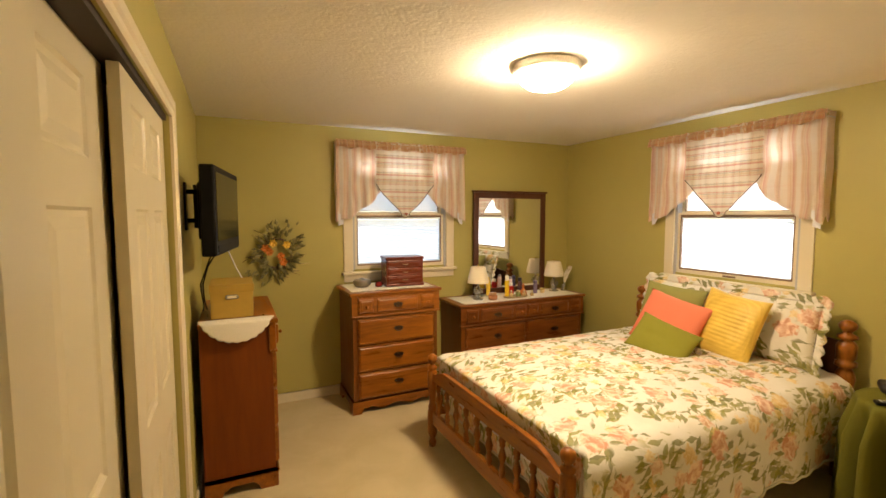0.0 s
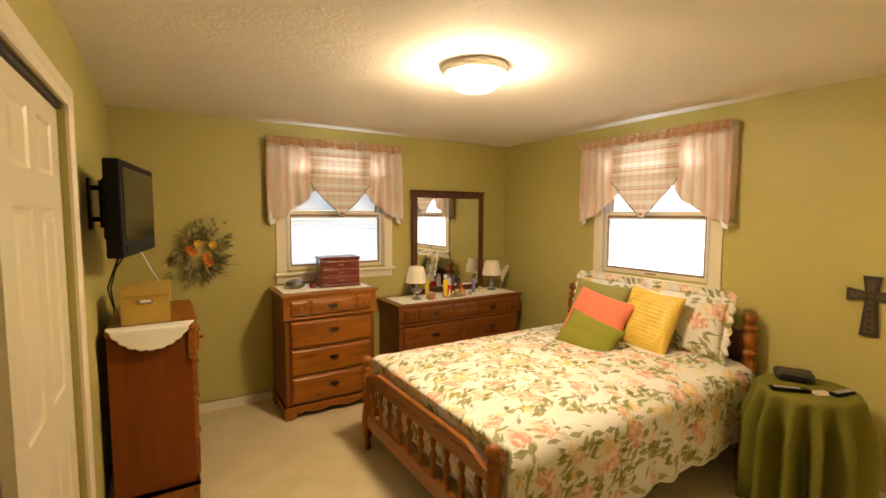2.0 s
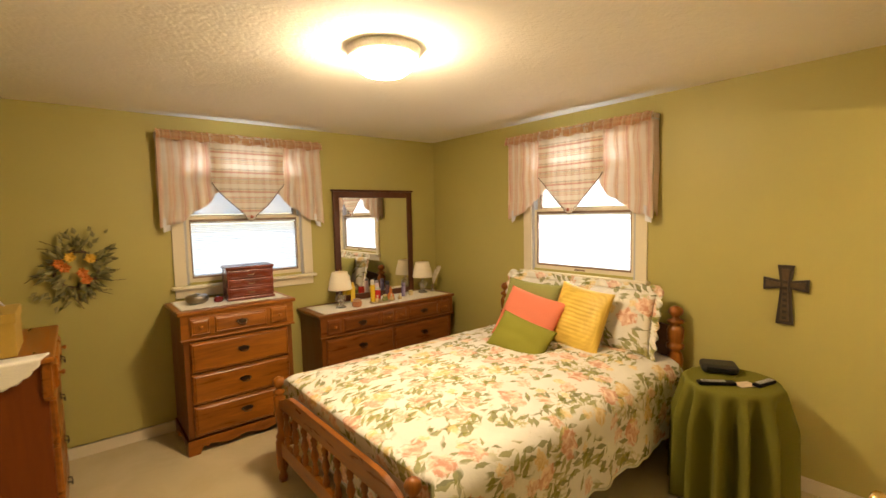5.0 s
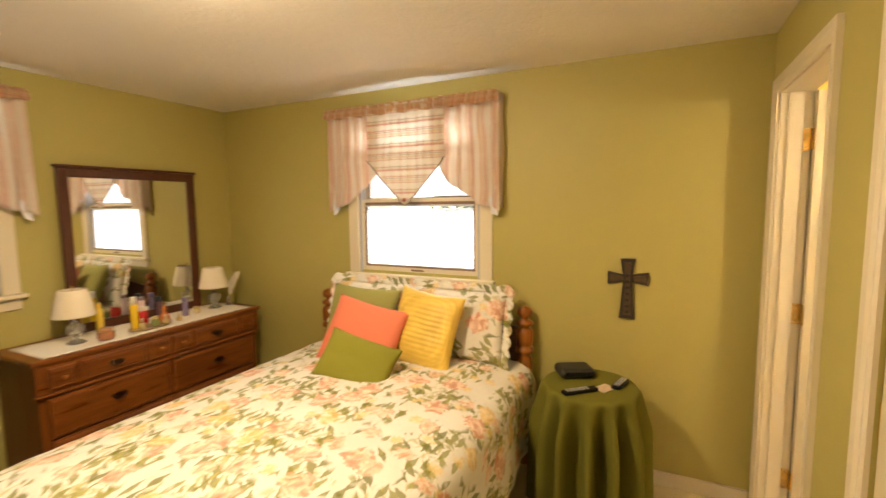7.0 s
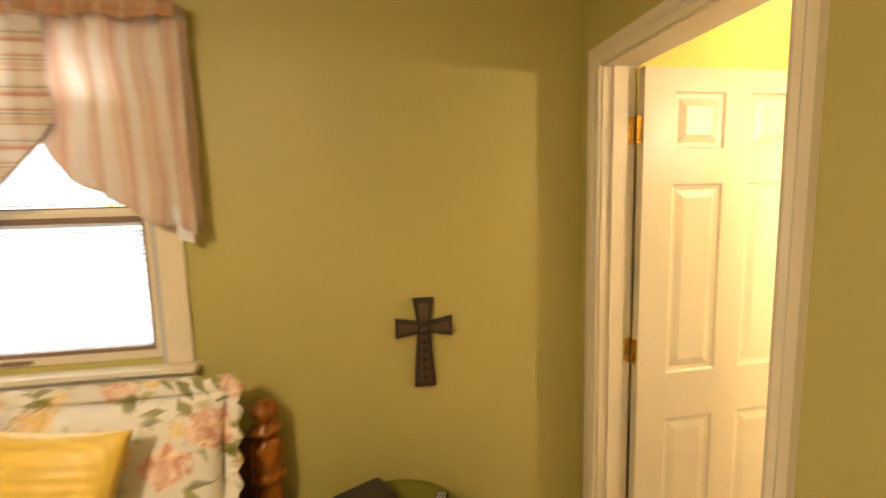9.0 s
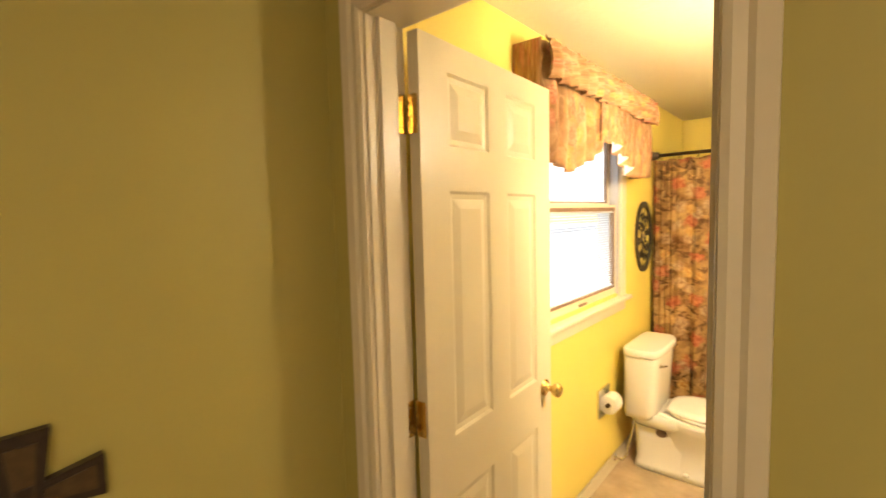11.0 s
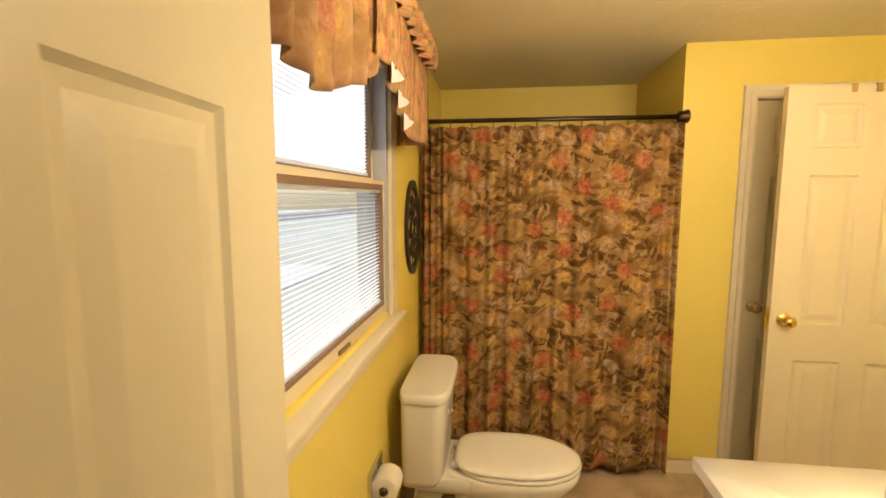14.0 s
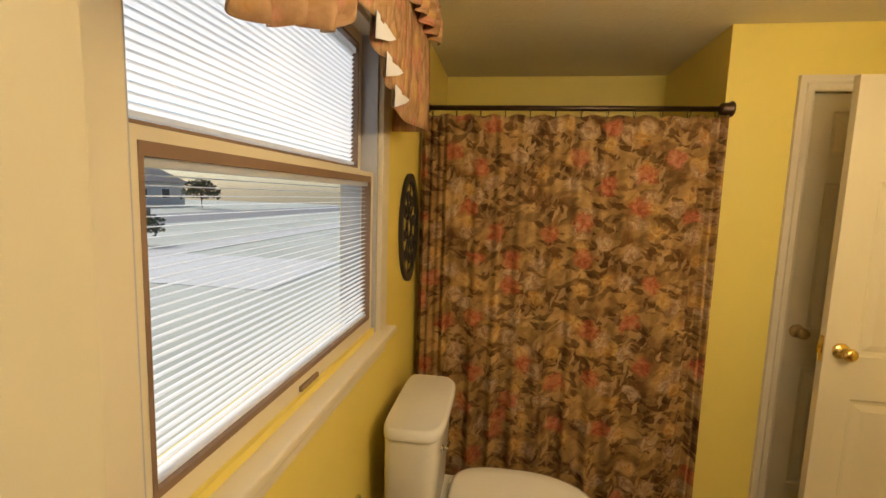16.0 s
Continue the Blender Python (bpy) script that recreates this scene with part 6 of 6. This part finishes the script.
# ceiling vent
vent = thing("ceiling_vent", "beige metal exhaust vent in the bathroom ceiling", "vent", pose(2.80, -1.865, H - 0.005))
VENT = plain("beige_vent_metal", (0.50, 0.36, 0.24), 0.5)
bm = bmesh.new()
for q in ((-0.125, -0.155, 0.125, -0.13), (-0.125, 0.13, 0.125, 0.155), (-0.125, -0.13, -0.10, 0.13), (0.10, -0.13, 0.125, 0.13), (-0.012, -0.13, 0.012, 0.13)):
    box(bm, q[0], q[1], -0.014, q[2], q[3], 0)
part("frame", bm, VENT, vent)
part("backing", one_box(-0.10, -0.13, -0.004, 0.10, 0.13, -0.002), plain("pale_vent_inside", (0.60, 0.52, 0.42), 0.6), vent)
slat_v = mesh_of("slat", one_box(-0.043, -0.004, -0.011, 0.043, 0.004, -0.004), VENT)
for sx in (-0.056, 0.056):
    for i in range(13):
        part("slat", slat_v, None, vent, m=pose(sx, -0.12 + i * 0.02, 0))

# vanity with a moulded basin top
van = thing("vanity_cabinet", "beige bathroom vanity cabinet with doors", "vanity", pose(1.50, -1.40, 0))
VBODY = paint("beige_vanity_paint", (0.36, 0.24, 0.16), 0.45, 40)
part("body", one_box(0, 0.02, 0.09, 1.18, 0.675, 0.83, bevel=0.003), VBODY, van)
part("toe_kick", one_box(0.02, 0.08, 0.004, 1.16, 0.675, 0.09), VBODY, van)
for i in range(2):
    dr = part("door", raised(0.50, 0.60, 0.07 + i * 0.54, 0.15, 0.02, 0.018), VBODY, van)
    bm = bmesh.new()
    lathe(bm, [(0, 0), (0.008, 0), (0.007, 0.01), (0.014, 0.018), (0.012, 0.024), (0, 0.026)], 12, Matrix.Translation((0.53 + i * 0.08, 0.002, 0.62)) @ Matrix.Rotation(radians(90), 4, "X"))
    part("knob", bm, BRASS, dr)
top = thing("bathroom_countertop", "cream cultured marble vanity top with a moulded oval basin", "countertop", pose(1.50, -1.40, 0.83))
MARBLE = plain("cream_cultured_marble", (0.80, 0.75, 0.64), 0.15, 0.05, 6)
bm = bmesh.new()
BX, BYc, RX, RYb = 0.80, 0.33, 0.23, 0.185
n = 48
outer, prev = [], None
for i in range(n):
    a = 2 * math.pi * i / n
    c, s = math.cos(a), math.sin(a)
    tx = ((1.20 if c > 0 else -0.01) - BX) / c if abs(c) > 1e-6 else 1e9
    ty = ((0.675 if s > 0 else -0.012) - BYc) / s if abs(s) > 1e-6 else 1e9
    q = min(tx, ty)
    outer.append((BX + q * c, BYc + q * s))
for cxy in ((1.20, 0.675), (1.20, -0.012), (-0.01, 0.675), (-0.01, -0.012)):
    i = min(range(n), key=lambda k: (outer[k][0] - cxy[0]) ** 2 + (outer[k][1] - cxy[1]) ** 2)
    outer[i] = cxy
levels = [([(x, y) for x, y in outer], 0.0), ([(x, y) for x, y in outer], 0.036)]
for k, dz in ((1.12, 0.038), (1.06, 0.042), (1.0, 0.036), (0.92, 0.0), (0.75, -0.06), (0.45, -0.10), (0.12, -0.115)):
    levels.append(([(BX + RX * k * math.cos(2 * math.pi * i / n), BYc + RYb * k * math.sin(2 * math.pi * i / n)) for i in range(n)], dz))
for pts, z in levels:
    cur = [bm.verts.new((x, y, z)) for x, y in pts]
    if prev:
        for i in range(n):
            bm.faces.new((prev[i], prev[(i + 1) % n], cur[(i + 1) % n], cur[i])).smooth = z < 0.035 or z > 0.037
    prev = cur
bm.faces.new(prev)
part("top", bm, MARBLE, top)
part("backsplash", one_box(-0.01, 0.655, 0.036, 1.20, 0.675, 0.12, bevel=0.006), MARBLE, top)
bm = bmesh.new()
lathe(bm, [(0, 0), (0.03, 0), (0.026, 0.03), (0.014, 0.045), (0.012, 0.09), (0, 0.09)], 18, Matrix.Translation((BX, 0.575, 0.037)))
tube(bm, [(BX, 0.575, 0.11), (BX, 0.56, 0.14), (BX, 0.50, 0.15), (BX, 0.45, 0.12)], 0.010, 10)
part("faucet", bm, CHROME, top, "chrome faucet")

# light bar over the vanity
bar = thing("vanity_light", "light bar with round frosted bulbs over the vanity", "wall light", pose(1.86, -0.72, 2.02))
part("plate", one_box(0, -0.022, -0.055, 0.885, -0.001, 0.055, bevel=0.006), CHROME, bar)
GLOBE = glow("lit_white_globe", (1.0, 0.80, 0.53), 150.0)
for i in range(4):
    x = 0.13 + i * 0.23
    part("socket", lathe(bmesh.new(), [(0, 0), (0.022, 0), (0.02, 0.055), (0, 0.055)], 14, Matrix.Translation((x, -0.022, 0)) @ Matrix.Rotation(radians(90), 4, "X")), CHROME, bar)
    bulb = part("bulb", lathe(bmesh.new(), [(0, 0), (0.02, 0.004), (0.042, 0.03), (0.048, 0.055), (0.042, 0.08), (0.02, 0.099), (0, 0.103)], 20, Matrix.Translation((x, -0.074, 0)) @ Matrix.Rotation(radians(90), 4, "X")), GLOBE, bar, "glowing frosted bulb")

# hooks over the hall door, and its latch
for k, x in enumerate((1.60, 1.70)):
    hk = thing("over_door_hook", "brown metal hook over the top of the door", "hook", pose(x, -2.44, 2.123))
    bm = bmesh.new()
    box(bm, -0.012, 0.0365, -0.035, 0.012, 0.0385, 0.001), box(bm, -0.012, -0.0035, 0.0005, 0.012, 0.0385, 0.0025), box(bm, -0.012, -0.0035, -0.03, 0.012, -0.0015, 0.0005)
    part("strap", bm, DULL_BRASS, hk)
bm = bmesh.new()
box(bm, 0.7601, 0.008, 0.965, 0.7615, 0.027, 1.075)
box(bm, 0.7615, 0.012, 1.0, 0.772, 0.024, 1.035)
part("latch", bm, BRASS, hall_door, "brass latch plate and bolt")

# ---- outside, beyond the windows ----
road = solid("road", one_box(24, -80, -0.6, 32, 80, -0.585), plain("pale_asphalt", (0.20, 0.20, 0.20), 0.9, 0.2, 2), "grey street across the lawn", "road", kind="structure")
solid("pavement", one_box(14, -80, -0.6, 15.6, 80, -0.58), plain("pale_concrete", (0.5, 0.49, 0.46), 0.9, 0.1, 3), "pale concrete path", "pavement", kind="structure")


def parked_car(name, label, m, colour):
    ob = thing(name, label, "car", m)
    body = bmesh.new()
    prism(body, [(-2.2, 0.3), (2.2, 0.3), (2.25, 0.7), (1.9, 0.85), (1.1, 0.92), (0.5, 1.38), (-1.1, 1.40), (-1.8, 0.98), (-2.2, 0.9)], -0.85, 0.85)
    bmesh.ops.bevel(body, geom=body.edges[:], offset=0.06, segments=2, affect="EDGES")
    part("body", body, plain(name + "_paint", colour, 0.3), ob)
    for s in (-1, 1):
        part("side_window", prism(bmesh.new(), [(-1.6, 0.98), (0.95, 0.95), (0.45, 1.30), (-1.05, 1.32)], s * 0.855, s * 0.862), plain(name + "_glass", (0.03, 0.035, 0.04), 0.1), ob, "dark side window")
        for x in (-1.35, 1.35):
            wheel = part("wheel", lathe(bmesh.new(), [(0, -0.1), (0.22, -0.1), (0.32, -0.09), (0.33, 0), (0.32, 0.09), (0.22, 0.1), (0, 0.1)], 22, Matrix.Translation((x, s * 0.78, 0.33)) @ Matrix.Rotation(radians(90), 4, "X")), BLACK, ob)
    return ob


parked_car("parked_car", "grey car parked across the street", pose(27, -24, -0.585, 0, 0, 80), (0.10, 0.11, 0.13))
solid("driveway", one_box(8.5, -14, -0.6, 24, -9.5, -0.582), plain("pale_driveway_concrete", (0.58, 0.57, 0.54), 0.9, 0.08, 2), "pale concrete driveway", "driveway", kind="structure")
mail = thing("mailbox", "white mailbox on a post by the driveway", "mailbox", pose(12.5, -8.2, -0.6))
part("post", one_box(-0.05, -0.05, 0, 0.05, 0.05, 1.05, bevel=0.01), LINING, mail)
bm = bmesh.new()
prism(bm, [(-0.1, 1.05), (0.1, 1.05), (0.1, 1.2), (0.07, 1.27), (0, 1.3), (-0.07, 1.27), (-0.1, 1.2)], -0.25, 0.25)
part("box", bm, LINING, mail)


def bush(name, label, m, r, n, seed):
    rb = random.Random(seed)
    ob = thing(name, label, "bush", m)
    part("stems", tube(bmesh.new(), [(0, 0, 0), (0.05, 0, r * 0.6), (0.1, 0.1, r)], 0.05, 6), TWIG, ob)
    bm = bmesh.new()
    for i in range(n):
        a, b, k = rb.uniform(0, 6.283), rb.uniform(-0.3, 1.5), rb.uniform(0.5, 1.0)
        p = Vector((r * k * math.cos(a) * math.cos(b), r * k * math.sin(a) * math.cos(b), r * 0.75 + r * 0.8 * k * math.sin(b)))
        leaf(bm, p, (rb.uniform(-1, 1), rb.uniform(-1, 1), rb.uniform(-0.3, 1)), r * 0.22, r * 0.07)
    tagged(part("leaves", bm, plain(name + "_leaves", (0.07, 0.09, 0.05), 0.8, 0.4, 3), ob), kind="stuff")


for k, (x, y, r) in enumerate(((36, -14, 1.6), (38, -30, 2.2), (37, -46, 2.0), (36, 2, 2.0), (40, 18, 2.4), (17, -15.5, 0.8))):
    bush("bush", "dark leafy shrub across the street" if r > 1 else "small shrub beside the driveway", pose(x, y, -0.6), r, 420, k)
for k, (x, y) in enumerate(((48, -22), (48, -44), (48, 4), (-2, 34))):
    hs = thing("house", "pale one-storey house across the street", "house", pose(x, y, -0.6))
    part("wall", one_box(-5, -7, 0, 5, 7, 2.9), plain("pale_siding", (0.55, 0.54, 0.52), 0.8, 0.08, 1), hs)
    bm = bmesh.new()
    prism(bm, [(-5.5, 2.8), (5.5, 2.8), (0, 5.0)], -7.4, 7.4)
    part("roof", bm, plain("grey_shingles", (0.13, 0.12, 0.12), 0.9, 0.2, 2), hs)
    for yy in (-4.5, -1.2, 3.2):
        wd = part("window", one_box(-5.03, yy, 0.9, -4.98, yy + 1.3, 2.1), LINING, hs)
        part("pane", one_box(-5.05, yy + 0.08, 0.98, -5.02, yy + 1.22, 2.02), plain("dark_pane", (0.05, 0.06, 0.07), 0.1), wd)
